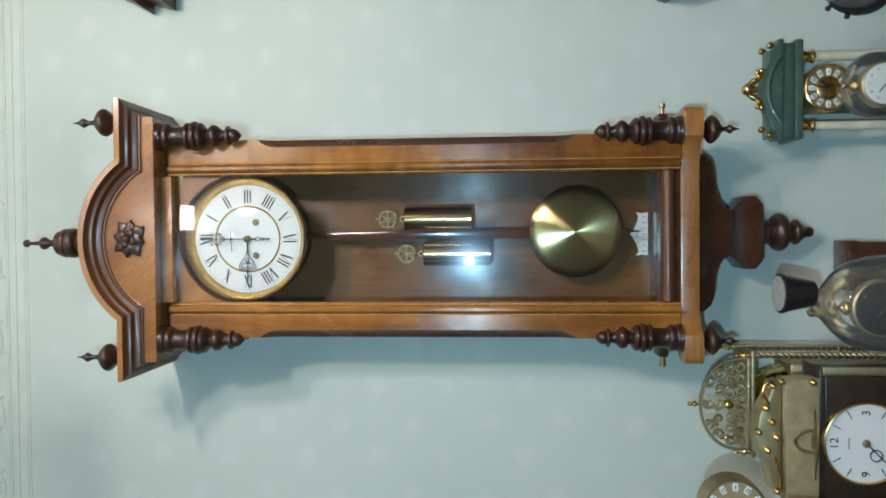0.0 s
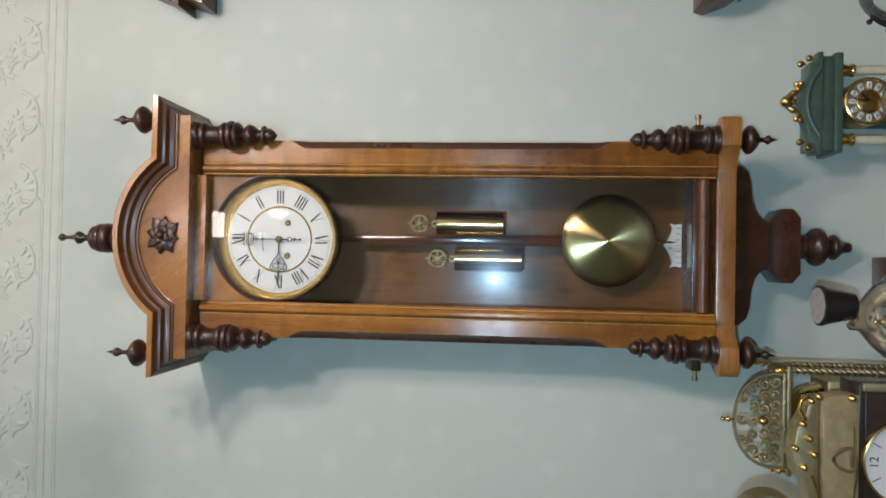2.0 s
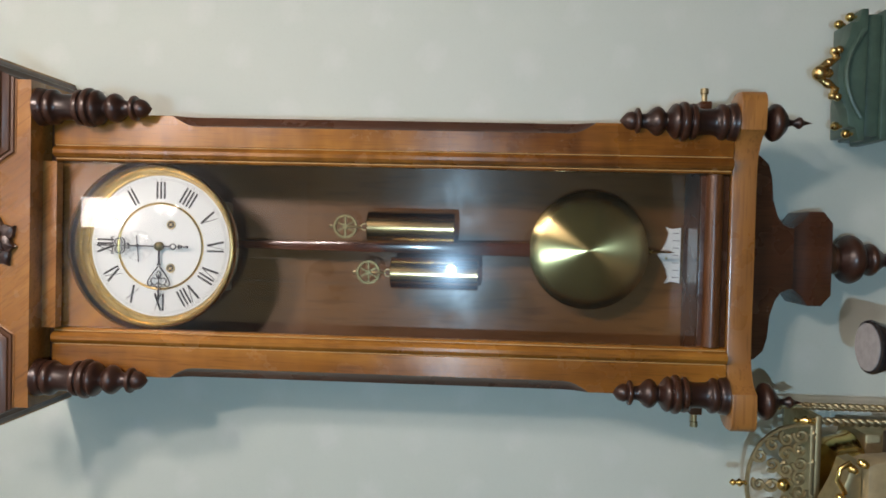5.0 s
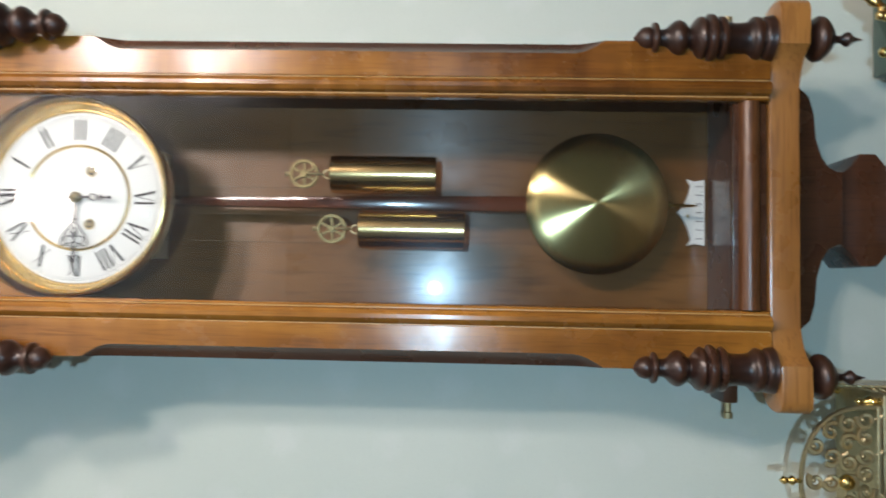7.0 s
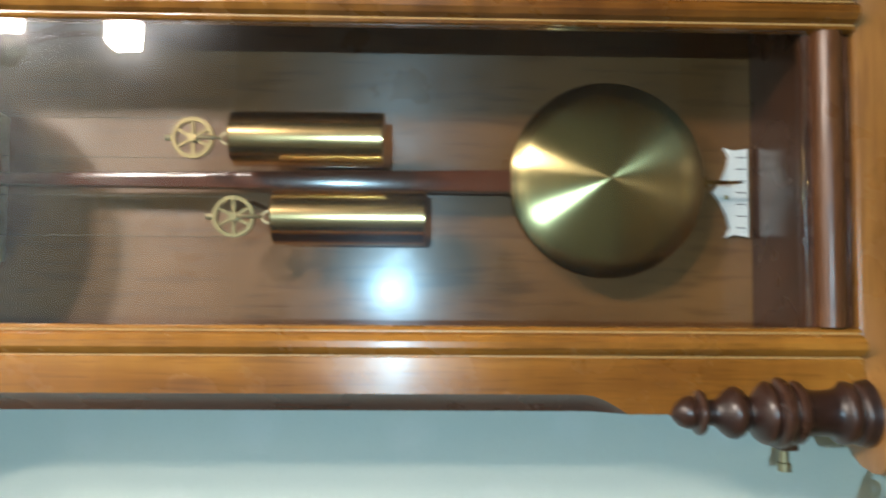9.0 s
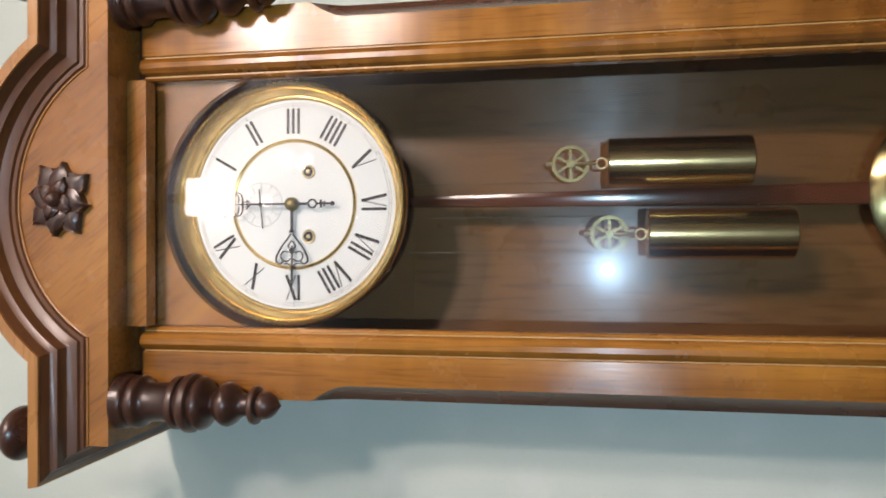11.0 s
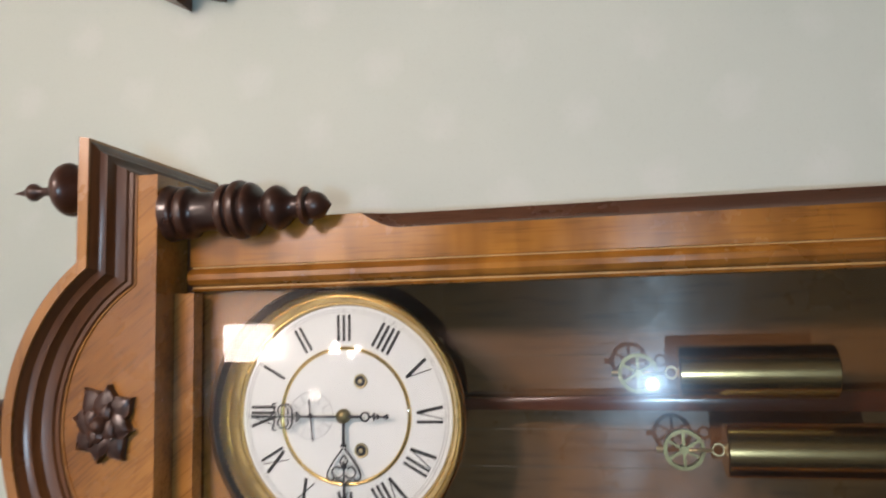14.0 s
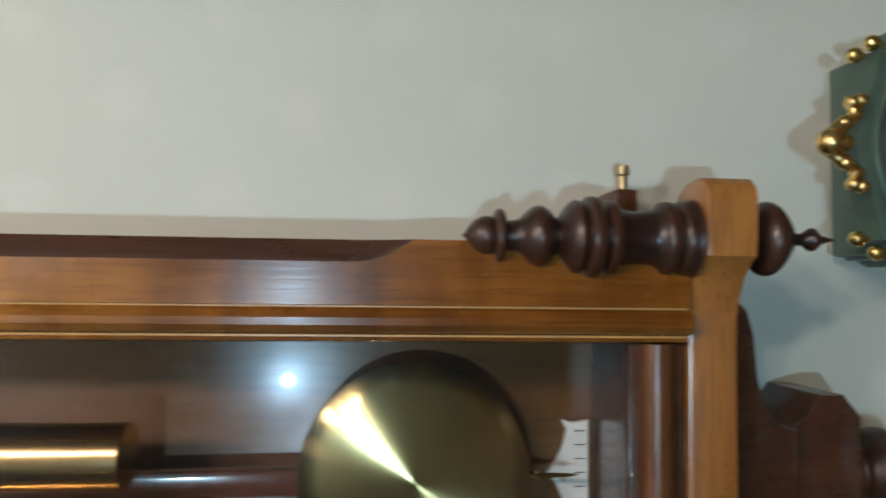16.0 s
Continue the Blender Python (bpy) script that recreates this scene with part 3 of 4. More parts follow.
def door():
    d = part("door", box(-0.0990, 0.0990, -0.1405, -0.1272, 2.1095, 2.1262), M_PANEL, CLOCK, "glazed walnut door with moulded frame")
    # uprights: an inner bead, a flat face, and an outer edge that is hollowed between two stops
    for s in (1, -1):
        b = bmesh.new()
        zs = [1.3195, 1.40, 1.476, 1.480, 1.485, 1.491, 1.498, 1.506, 1.60, 1.72, 1.84, 1.944, 1.952, 1.959, 1.965, 1.970, 1.974, 2.04, 2.1178]
        grid = []
        for z in zs:
            e = max(0.0, min(1.0, (z - 1.476) / 0.030, (1.974 - z) / 0.030))
            c = 0.0125 * (math.sin(e * math.pi / 2))
            prof = [(0.1000, -0.1192), (0.1000, -0.1250), (0.1008, -0.1285), (0.1025, -0.1295), (0.1035, -0.1275), (0.1045, -0.1285), (0.106, -0.1335), (0.1095, -0.1365), (0.1135, -0.1365), (0.117, -0.1335), (0.1185, -0.1300), (0.1195, -0.1285), (0.1203, -0.1318),
                    (0.1560 - c, -0.1322), (0.1560 - 0.75 * c, -0.1322 + 0.35 * c), (0.1560 - 0.35 * c, -0.1322 + 0.75 * c), (0.1562, -0.1315 + c), (0.1562, -0.1130)]
            grid.append([b.verts.new((s * x, y, z)) for x, y in prof])
        for g, k in zip(grid, grid[1:]):
            for j in range(17):
                f = b.faces.new((g[j], g[j + 1], k[j + 1], k[j]))
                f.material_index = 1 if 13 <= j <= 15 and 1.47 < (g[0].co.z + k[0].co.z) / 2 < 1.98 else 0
        b.faces.new(grid[0])
        b.faces.new(grid[-1])
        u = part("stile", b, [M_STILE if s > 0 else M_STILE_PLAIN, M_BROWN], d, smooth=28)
        # thin pale lines laid in the two grooves beside the bead
        for x, y in ((0.1034, -0.1284), (0.1194, -0.1292)):
            part("pale_line", tube([(s * x, y, 1.3205), (s * x, y, 2.1170)], 0.0008, 6), M_PALE_LINE, u, "fine pale line along the moulding")
    # lower rail with its half-round
    part("rail", box(-0.0996, 0.0996, -0.1215, -0.112, 1.3195, 1.352, 0.001), M_BROWN, d)
    prof = [(0.0, 0.0)] + [(0.0098 * math.sin(a), 0.0098 * math.cos(a)) for a in (math.pi * k / 12 for k in range(13))]
    b = bmesh.new()
    ends = [[b.verts.new((x, -0.1215 - u * 1.1, 1.3365 + v)) for u, v in prof[1:]] for x in (-0.0995, 0.0995)]
    for k in range(12):
        b.faces.new((ends[0][k], ends[0][k + 1], ends[1][k + 1], ends[1][k]))
    b.faces.new(ends[0]), b.faces.new(ends[1])
    part("rail_bead", b, M_COVE, d, "polished half-round bead")
    g = part("pane", box(-0.0998, 0.0998, -0.1268, -0.1246, 1.3525, 2.1178), M_PANE, d, "clear old glass pane", 0)
    g.visible_shadow = False


door()


def dial():
    cy = -0.100
    # shade of the gap round the bezel is put into this board's dark colour
    part("inner_board", box(-0.1375, 0.1375, -0.0955, -0.0875, 2.0, 2.1183, 0.001), M_DARK, CLOCK, "board behind the dial, coloured dark for the shade in the gap")
    r, c, w = 0.1045, 2.0035, 0.0996
    a = math.acos(w / r)
    edge = [(r * math.cos(a + (math.pi - 2 * a) * k / 40), c + r * math.sin(a + (math.pi - 2 * a) * k / 40)) for k in range(41)]
    part("dial_board", slab(edge + [(-w, 2.1183), (w, 2.1183)], -0.1120, -0.1188), M_PANEL, CLOCK, "walnut board with a round opening for the dial", 30)
    part("movement", box(-0.058, 0.058, -0.0855, -0.025, 1.935, 2.065, 0.003), M_OLDBRASS, CLOCK, "aged brass clockwork")
    d = part("dial", lathe([(0, -0.0015), (0.0868, -0.0015), (0.0868, 0.004), (0, 0.004)], 0, cy, 2.0, 72, "y"), M_ENAMEL, CLOCK, "white enamel dial")
    bez = part("bezel", lathe([(0.0872, 0.0), (0.0876, -0.0036), (0.0884, -0.0050), (0.0892, -0.0050), (0.0913, -0.0110), (0.0935, -0.0145), (0.0944, -0.0142), (0.0957, -0.0168), (0.0976, -0.0180), (0.0990, -0.0168), (0.0998, -0.0140), (0.0994, -0.0110), (0.0960, -0.003), (0.0940, 0.004), (0.0940, 0.012), (0.0872, 0.012), (0.0872, 0.0)], 0, cy, 2.0, 96, "y"), M_GILT, d, "gilt bezel with a milled rim", 50)
    b = bmesh.new()
    for k in range(120):
        a = 2 * math.pi * k / 120
        m = Matrix.Translation((0.0977 * math.sin(a), cy - 0.0178, 2.0 + 0.0977 * math.cos(a))) @ Matrix.Rotation(-a, 4, "Y") @ Matrix.Diagonal((0.0017, 0.0022, 0.0024, 1))
        bmesh.ops.create_icosphere(b, subdivisions=1, radius=1, matrix=m)
    tagged(part("milled_rim", b, M_GILT, bez), kind="stuff")
    part("chapter_ring", lathe([(0.0512, -0.0015), (0.0517, -0.0030), (0.0528, -0.0035), (0.0539, -0.0030), (0.0544, -0.0015)], 0, cy, 2.0, 72, "y", None, False), M_GILT, d, "thin gilt ring")
    y0, y1 = cy - 0.0016, cy - 0.0020

    def spin(a):
        c, s = math.cos(a), math.sin(a)
        return lambda x, r: (x * c + r * s, 2.0 - x * s + r * c)

    # roman hours: thick and thin strokes, feet towards the centre
    words = ("XII", "I", "II", "III", "IIII", "V", "VI", "VII", "VIII", "IX", "X", "XI")
    wide = {"I": 0.0046, "V": 0.0092, "X": 0.0088}
    for h, word in enumerate(words):
        put, b = spin(2 * math.pi * h / 12), None
        x = -sum(wide[c] for c in word) / 2
        for c in word:
            w = wide[c]
            if c == "I":
                b = stroke(b, put(x + w / 2, 0.0585), put(x + w / 2, 0.0795), 0.0023, y0, y1)
            else:
                lean = ((0.0, 0.5), (1.0, 0.5)) if c == "V" else ((0.05, 0.95), (0.95, 0.05))
                for (top, foot), t in zip(lean, (0.0026, 0.0008)):
                    b = stroke(b, put(x + w * foot, 0.0585), put(x + w * top, 0.0795), t, y0, y1)
            x += w
        tagged(part("numeral", b, M_INK, d, smooth=0), f"black roman numeral {word}")
    b = ring_xz(0, 2.0, 0.0815, 0.0818, y0, y1, 96)
    b = ring_xz(0, 2.0, 0.0836, 0.0839, y0, y1, 96, b)
    for k in range(60):
        put = spin(2 * math.pi * k / 60)
        b = stroke(b, put(0, 0.0812 if k % 5 == 0 else 0.0817), put(0, 0.0842 if k % 5 == 0 else 0.0837), 0.0007 if k % 5 == 0 else 0.0004, y0, y1)
    part("minute_track", b, M_FAINT, d, "fine grey minute ring", 0)
    b = ring_xz(0, 2.0282, 0.0182, 0.0186, y0, y1, 40)
    b = ring_xz(0, 2.0282, 0.0108, 0.0110, y0, y1, 40, b)
    for k in range(12):
        a = 2 * math.pi * k / 12
        b = stroke(b, (0.0112 * math.sin(a), 2.0282 + 0.0112 * math.cos(a)), (0.0180 * math.sin(a), 2.0282 + 0.0180 * math.cos(a)), 0.0004, y0, y1)
    part("seconds_ring", b, M_FAINT, d, "faint small seconds ring", 0)
    for s in (1, -1):
        w = part("winding_hole", lathe([(0.0040, -0.0016), (0.0042, -0.0030), (0.0052, -0.0032), (0.0058, -0.0016)], s * 0.0268, cy, 1.9868, 28, "y", None, False), M_OLDBRASS, d, "brass-rimmed winding hole")
        part("hole", lathe([(0, -0.0018), (0.0040, -0.0018), (0.0040, -0.0008), (0, -0.0008)], s * 0.0268, cy, 1.9868, 20, "y"), M_IRON, w)
        part("arbor", box(s * 0.0268 - 0.0015, s * 0.0268 + 0.0015, cy - 0.0034, cy - 0.0019, 1.9853, 1.9883, 0.0003), M_OLDBRASS, w)
    ya, yb = cy - 0.005, cy - 0.0062

    def curl(put, b, pts, w, ys):
        for p, q in zip(pts, pts[1:]):
            b = stroke(b, put(*p), put(*q), w, *ys)
        return b

    def hand(name, ang, line, loops, curves, ys):
        put, b = spin(radians(ang)), None
        for (p, q, w) in line:
            b = stroke(b, put(*p), put(*q), w, *ys)
        for x, r, rad, wire in loops:
            u, v = put(x, r)
            b = ring_xz(u, v, rad - wire, rad, ys[0], ys[1], 24, b)
        for pts, w in curves:
            for s in (1, -1):
                b = curl(put, b, [(s * x, r) for x, r in pts], w, ys)
        return part(name, b, M_IRON, d, "pierced dark steel hand", 30)

    def bow(x, r, rad, a0, a1, n=14, shrink=0.0):
        """An arc, or a scroll where it shrinks."""
        return [(x + rad * (1 - shrink * k / n) * math.cos(a0 + (a1 - a0) * k / n), r + rad * (1 - shrink * k / n) * math.sin(a0 + (a1 - a0) * k / n)) for k in range(n + 1)]

    heart = [(0.0008, 0.0245), (0.0040, 0.0290), (0.0078, 0.0335), (0.0112, 0.0390), (0.0136, 0.0435), (0.0138, 0.0470), (0.0115, 0.0492), (0.0088, 0.0488), (0.0080, 0.0470)]
    hand("hour_hand", -90, [((0, 0.005), (0, 0.0235), 0.0022), ((-0.0022, 0.0225), (0.0022, 0.0225), 0.0022), ((0, 0.0345), (0, 0.0525), 0.0011), ((0, 0.0525), (0, 0.066), 0.0021), ((0, 0.066), (0, 0.071), 0.0009)], [(0, 0.0385, 0.0022, 0.0008)],
         [(heart, 0.0012), (bow(0.0055, 0.0425, 0.0050, 2.6, -2.4, 14, 0.35), 0.0010), ([(0.0002, 0.0520), (0.0035, 0.0490), (0.0070, 0.0488)], 0.0010), ([(0.0003, 0.0300), (0.0032, 0.0345), (0.0008, 0.0390)], 0.0009)], (ya, yb))
    hand("minute_hand", 0, [((0, -0.0345), (0, -0.0225), 0.0015), ((0, -0.0145), (0, -0.005), 0.0022), ((-0.0032, -0.0262), (0.0032, -0.0262), 0.0016), ((-0.0022, -0.0290), (0.0022, -0.0290), 0.0014), ((0, 0.005), (0, 0.034), 0.0016), ((0, 0.034), (0, 0.064), 0.0011), ((0, 0.064), (0, 0.077), 0.0019)],
         [(0, -0.0188, 0.0040, 0.0013), (0, -0.0360, 0.0019, 0.0018), (0, 0.0395, 0.0026, 0.0008)],
         [(bow(0.0045, 0.0500, 0.0052, -2.2, 2.6, 14, 0.3), 0.0010), ([(0.0004, 0.0600), (0.0035, 0.0565), (0.0100, 0.0585), (0.0104, 0.0550)], 0.0011), ([(0.0004, 0.0420), (0.0050, 0.0415), (0.0092, 0.0440), (0.0098, 0.0480)], 0.0010), ([(0.0003, 0.0350), (0.0040, 0.0385)], 0.0010)], (cy - 0.008, cy - 0.009))
    part("hub", lathe([(0, -0.0105), (0.0035, -0.0100), (0.0055, -0.008), (0.0058, -0.004), (0, -0.004)], 0, cy, 2.0, 24, "y"), M_PULLEY, d, "small dark brass hub")
    bs = stroke(None, (-0.0200, 2.0262), (0.0130, 2.0295), 0.0009, cy - 0.0034, cy - 0.0040)
    bs = lathe([(0, -0.0042), (0.0022, -0.004), (0.0022, -0.003), (0, -0.003)], 0, cy, 2.0282, 16, "y", bs)
    part("seconds_hand", bs, M_IRON, d, "small dark seconds hand")
    cap = [(0.0885 * k / 14, -0.0045 - 0.0165 * (1 - (k / 14) ** 2)) for k in range(15)]
    g = part("dial_glass", lathe(cap, 0, cy, 2.0, 64, "y", None, False), M_DOME, d, "domed clear glass")
    g.visible_shadow = False


dial()


def weights():
    for x, zt in ((0.030, 1.745), (-0.026, 1.715)):
        w = part("weight", lathe([(0, 0), (0.0185, 0), (0.0195, -0.001), (0.0195, -0.1065), (0.0185, -0.1075), (0, -0.1075)], x, -0.085, zt, 48), M_WEIGHT, CLOCK, "polished brass cylinder weight", 30)
        c = zt + 0.0285
        p = ring_xz(x, c, 0.0120, 0.0148, -0.0875, -0.0825, 40)
        p = ring_xz(x, c, 0.0, 0.0032, -0.089, -0.081, 16, p)
        for k in range(6):
            a = math.pi * k / 3 + 0.5
            p = stroke(p, (x, c), (x + 0.0125 * math.sin(a), c + 0.0125 * math.cos(a)), 0.0021, -0.0865, -0.0835)
        part("pulley", p, M_PULLEY, w, "spoked brass pulley", 30)
        hook = tube([(x, -0.085, c), (x, -0.0885, c - 0.004), (x, -0.0885, c - 0.0165), (x, -0.086, c - 0.019)], 0.0012, 8)
        hook = tube([(x + 0.0042 * math.sin(a), -0.085, zt + 0.0045 + 0.0042 * math.cos(a)) for a in (2 * math.pi * k / 16 for k in range(16))], 0.0010, 6, hook, True)
        hook = tube([(x, -0.085, c + 0.013), (x, -0.085, c + 0.0195)], 0.0022, 8, hook)
        part("hook", hook, M_OLDBRASS, w)
        cord = tube([(x - 0.0142, -0.085, c), (x - 0.0142, -0.085, 1.94)], 0.0003, 5)
        cord = tube([(x + 0.0142, -0.085, c), (x + 0.0142, -0.085, 1.94)], 0.0003, 5, cord)
        part("cord", cord, M_CORD, w, "thin gut cord")


weights()


def pendulum():
    bz, by, bx = 1.4695, -0.056, 0.0075
    p = part("pendulum", slab([(-0.0050 + 0.004, 1.93), (0.0125 - 0.004, 1.93), (0.0150, 1.53), (-0.0030, 1.53)], -0.046, -0.057, 0.003), M_ROD, CLOCK, "red brown wooden rod with brass bob")
    bob = [(0, -0.0125), (0.03, -0.0112), (0.06, -0.0065), (0.073, -0.0022), (0.0748, 0.0), (0.073, 0.0022), (0.05, 0.007), (0, 0.010)]
    part("bob", lathe(bob, bx, by, bz, 96, "y"), M_BOB, p, "large spun brass disc", 50, at=(bx, by, bz))
    part("pointer", lathe([(0.0, 0.0), (0.0042, -0.001), (0.0042, -0.006), (0.0018, -0.008), (0.0014, -0.028), (0, -0.036)], bx, -0.050, bz - 0.073, 14), M_BRASS, p, "brass pointer")
    r = [(-0.0335, 1.3665), (-0.026, 1.3625), (-0.0160, 1.3650), (-0.0045, 1.3705), (0.003, 1.3765), (0.0105, 1.3705), (0.022, 1.3650), (0.032, 1.3625), (0.0395, 1.3665), (0.0370, 1.359), (0.0390, 1.3475), (-0.033, 1.3475), (-0.031, 1.359)]
    s = part("beat_plate", slab(r, -0.0205, -0.0255, 0.0004), M_PLATE, CLOCK, "small ivory swing scale", 0)
    b = None
    for k in range(-3, 4):
        b = stroke(b, (0.003 + 0.0095 * k, 1.350), (0.003 + 0.0095 * k, 1.3575), 0.0008, -0.0256, -0.0259)
    part("scale_marks", b, M_INK, s, smooth=0)
    part("scale_screw", lathe([(0, -0.002), (0.0016, -0.0015), (0.002, 0), (0, 0)], -0.001, -0.0257, 1.3655, 12, "y"), M_OLDBRASS, s)


pendulum()


# ---------------------------------------------------------------- the neighbouring wall clock
def neighbour():
    t = thing("wall_clock", (0.6, 0, 1.17), "dark brown wall clock with a jutting cornice and base", "clock")
    part("cornice", slab([(0.396, 2.197), (0.418, 2.238), (0.430, 2.266), (0.446, 2.295), (0.77, 2.295), (0.786, 2.266), (0.82, 2.197)], -0.002, -0.072, 0.003), M_DARK, t, "dark stepped cornice", 25)
    part("frieze", slab([(0.402, 2.158), (0.412, 2.195), (0.804, 2.195), (0.814, 2.158)], -0.002, -0.064, 0.003), M_COVE, t)
    part("case", box(0.496, 0.72, -0.052, -0.002, 1.334, 2.157, 0.003), M_BROWN, t)
    part("front_door", box(0.504, 0.712, -0.060, -0.053, 1.354, 2.135, 0.003), M_COVE, t)
    part("base_moulding", slab([(0.395, 1.329), (0.390, 1.315), (0.404, 1.277), (0.417, 1.259), (0.799, 1.259), (0.812, 1.277), (0.826, 1.315), (0.821, 1.329)], -0.002, -0.072, 0.004), M_DARK, t, "dark base moulding", 25)
    part("base_block", slab([(0.411, 1.257), (0.424, 1.237), (0.446, 1.229), (0.486, 1.17), (0.73, 1.17), (0.77, 1.229), (0.792, 1.237), (0.805, 1.257)], -0.002, -0.055, 0.003), M_BROWN, t, "", 25)


neighbour()


# ---------------------------------------------------------------- the sideboard and what stands on it
def sideboard():
    t = thing("sideboard", (0, -0.22, 0), "brown wooden sideboard against the wall, under the clocks", "sideboard")
    part("body", box(-0.95, 0.95, -0.43, -0.01, 0.08, 0.84, 0.004), M_BROWN, t)
    part("top", box(-0.98, 0.98, -0.46, -0.004, 0.8405, 0.868, 0.005), M_COVE, t)
    for x in (-0.72, -0.24, 0.24, 0.72):
        d = part("door", box(x - 0.22, x + 0.22, -0.446, -0.431, 0.12, 0.80, 0.004), M_COVE, t)
        part("knob", lathe([(0, -0.022), (0.011, -0.02), (0.012, -0.014), (0.006, -0.008), (0.006, 0), (0, 0)], x + 0.17, -0.446, 0.48, 16, "y"), M_OLDBRASS, d)
    for x in (-0.9, 0.9):
        for y in (-0.39, -0.05):
            part("foot", lathe([(0, 0), (0.03, 0), (0.036, 0.03), (0.026, 0.0795), (0, 0.0795)], x, y, 0, 16), M_DARK, t)


TOP = 0.868
sideboard()


def figures(cx, cz, y, r, size, parent, mat, plate=None, words=12):
    """Small hour plates round a dial with a stroke or two on each; too small to read."""
    for k in range(words):
        a = 2 * math.pi * k / 12
        u, v = math.sin(a), math.cos(a)
        x, z = cx + r * u, cz + r * v
        if plate:
            p = part("hour_plate", slab([(x + size * (s * v * 0.75 + q * u), z + size * (-s * u * 0.75 + q * v)) for s, q in ((-0.8, -1), (0.8, -1), (1, 0), (0.8, 1), (-0.8, 1), (-1, 0))], y, y - 0.0015, 0.0003), plate, parent, smooth=0)
        b = None
        for s in (-0.3, 0.3) if k % 3 else (0,):
            b = stroke(b, (x + size * (s * v - 0.55 * u), z + size * (-s * u - 0.55 * v)), (x + size * (s * v + 0.55 * u), z + size * (-s * u + 0.55 * v)), size * 0.22, y - 0.0016, y - 0.0019)
        part("hour_mark", b, mat, p if plate else parent, smooth=0)


def ball(x, y, z, r, bm=None):
    return lathe([(r * math.sin(a), -r * math.cos(a)) for a in (math.pi * k / 10 for k in range(11))], x, y, z, 16, "z", bm)


def green_clock():
    t = thing("mantel_clock", (0.226, -0.06, TOP), "green painted mantel clock with cream columns and gilt mounts", "clock")
    x, yf = 0.226, -0.085
    part("plinth", box(x - 0.085, x + 0.085, -0.10, -0.012, TOP, TOP + 0.045, 0.004), M_GREEN, t)
    part("floor_board", box(x - 0.072, x + 0.072, -0.092, -0.016, TOP + 0.0455, TOP + 0.062, 0.003), M_GREEN, t)
    for s in (-1, 1):
        cx = x + s * 0.0545
        c = part("column", lathe([(0, 0), (0.0085, 0), (0.0075, 0.03), (0.0072, 0.145), (0, 0.145)], cx, -0.062, 0.953, 18), M_CREAM, t, "cream round column")
        part("capital", lathe(rounded([(0, 0), (0.0105, 0), (0.0085, 0.006), (0.0095, 0.012), (0.012, 0.018), (0.012, 0.022), (0, 0.022)], 3), cx, -0.062, 1.0985, 18), M_BRASS, c)
        part("base_ring", lathe(rounded([(0, 0), (0.0125, 0), (0.0125, 0.008), (0.009, 0.014), (0.010, 0.0225), (0, 0.0225)], 3), cx, -0.062, 0.9302, 18), M_BRASS, c)
    part("beam", box(x - 0.0775, x + 0.0775, yf, -0.012, 1.1215, 1.1335, 0.002), M_GREEN, t)
    part("architrave", box(x - 0.073, x + 0.073, yf + 0.004, -0.014, 1.134, 1.150, 0.002), M_GREEN, t)
    roof = [(-0.0785, 1.151), (-0.0785, 1.158), (-0.064, 1.1665), (-0.062, 1.1745), (-0.045, 1.177), (-0.025, 1.186), (0, 1.190), (0.025, 1.186), (0.045, 1.177), (0.062, 1.1745), (0.064, 1.1665), (0.0785, 1.158), (0.0785, 1.151)]
    part("roof_back", box(x - 0.070, x + 0.070, yf + 0.0205, -0.014, 1.1505, 1.160, 0.002), M_GREEN, t)
    part("roof", slab([(x + a, b - 0.004 * (b > 1.16)) for a, b in roof], yf + 0.020, yf, 0.002), M_GREEN, t, "green shaped pediment", 25)
    part("arch_moulding", tube([(x + 0.052 * u, yf - 0.001, 1.1565 + 0.019 * (1 - u * u)) for u in (k / 10 - 1 for k in range(21))], 0.0034, 8), M_GREEN, t)
    for u, z in ((-0.070, 1.163), (-0.061, 1.176), (0.070, 1.163), (0.061, 1.176)):
        k = ball(x + u, yf + 0.008, z + 0.0065, 0.0055)
        part("knob", lathe([(0.002, 0), (0.002, 0.004)], x + u, yf + 0.008, z - 0.001, 8, "z", k), M_BRASS, t, "small gilt ball")
    b = None
    for s in (-1, 1):
        pts = [(x + s * (0.003 + 0.026 * u), yf - 0.002, 1.187 + 0.020 * (1 - u) ** 1.5 + 0.004 * math.sin(9 * u)) for u in (k / 12 for k in range(13))]
        b = tube(pts, [0.0044 + 0.0016 * math.sin(k * 1.9) for k in range(13)], 8)
        b = ball(x + s * 0.028, yf - 0.003, 1.186, 0.005, b)
        b = ball(x + s * 0.013, yf - 0.003, 1.197, 0.0052, b)
        part("crest_scroll", b, M_GILT, t, "gilt scroll of the crest", 60)
    b = ball(x, yf - 0.003, 1.207, 0.0095)
    b = ball(x, yf - 0.003, 1.198, 0.006, b)
    part("crest", b, M_GILT, t, "gilt boss of the crest", 60)
    drum = part("drum", lathe([(0, 0), (0.034, 0), (0.0355, 0.004), (0.0355, 0.04), (0, 0.04)], x, yf - 0.004, 1.0865, 48, "y"), M_OLDBRASS, t, "brass drum with a gilt dial")
    part("rim", lathe([(0.0325, -0.001), (0.034, -0.004), (0.0362, -0.003), (0.0368, 0.001), (0.0325, -0.001)], x, yf - 0.004, 1.0865, 48, "y"), M_GILT, drum)
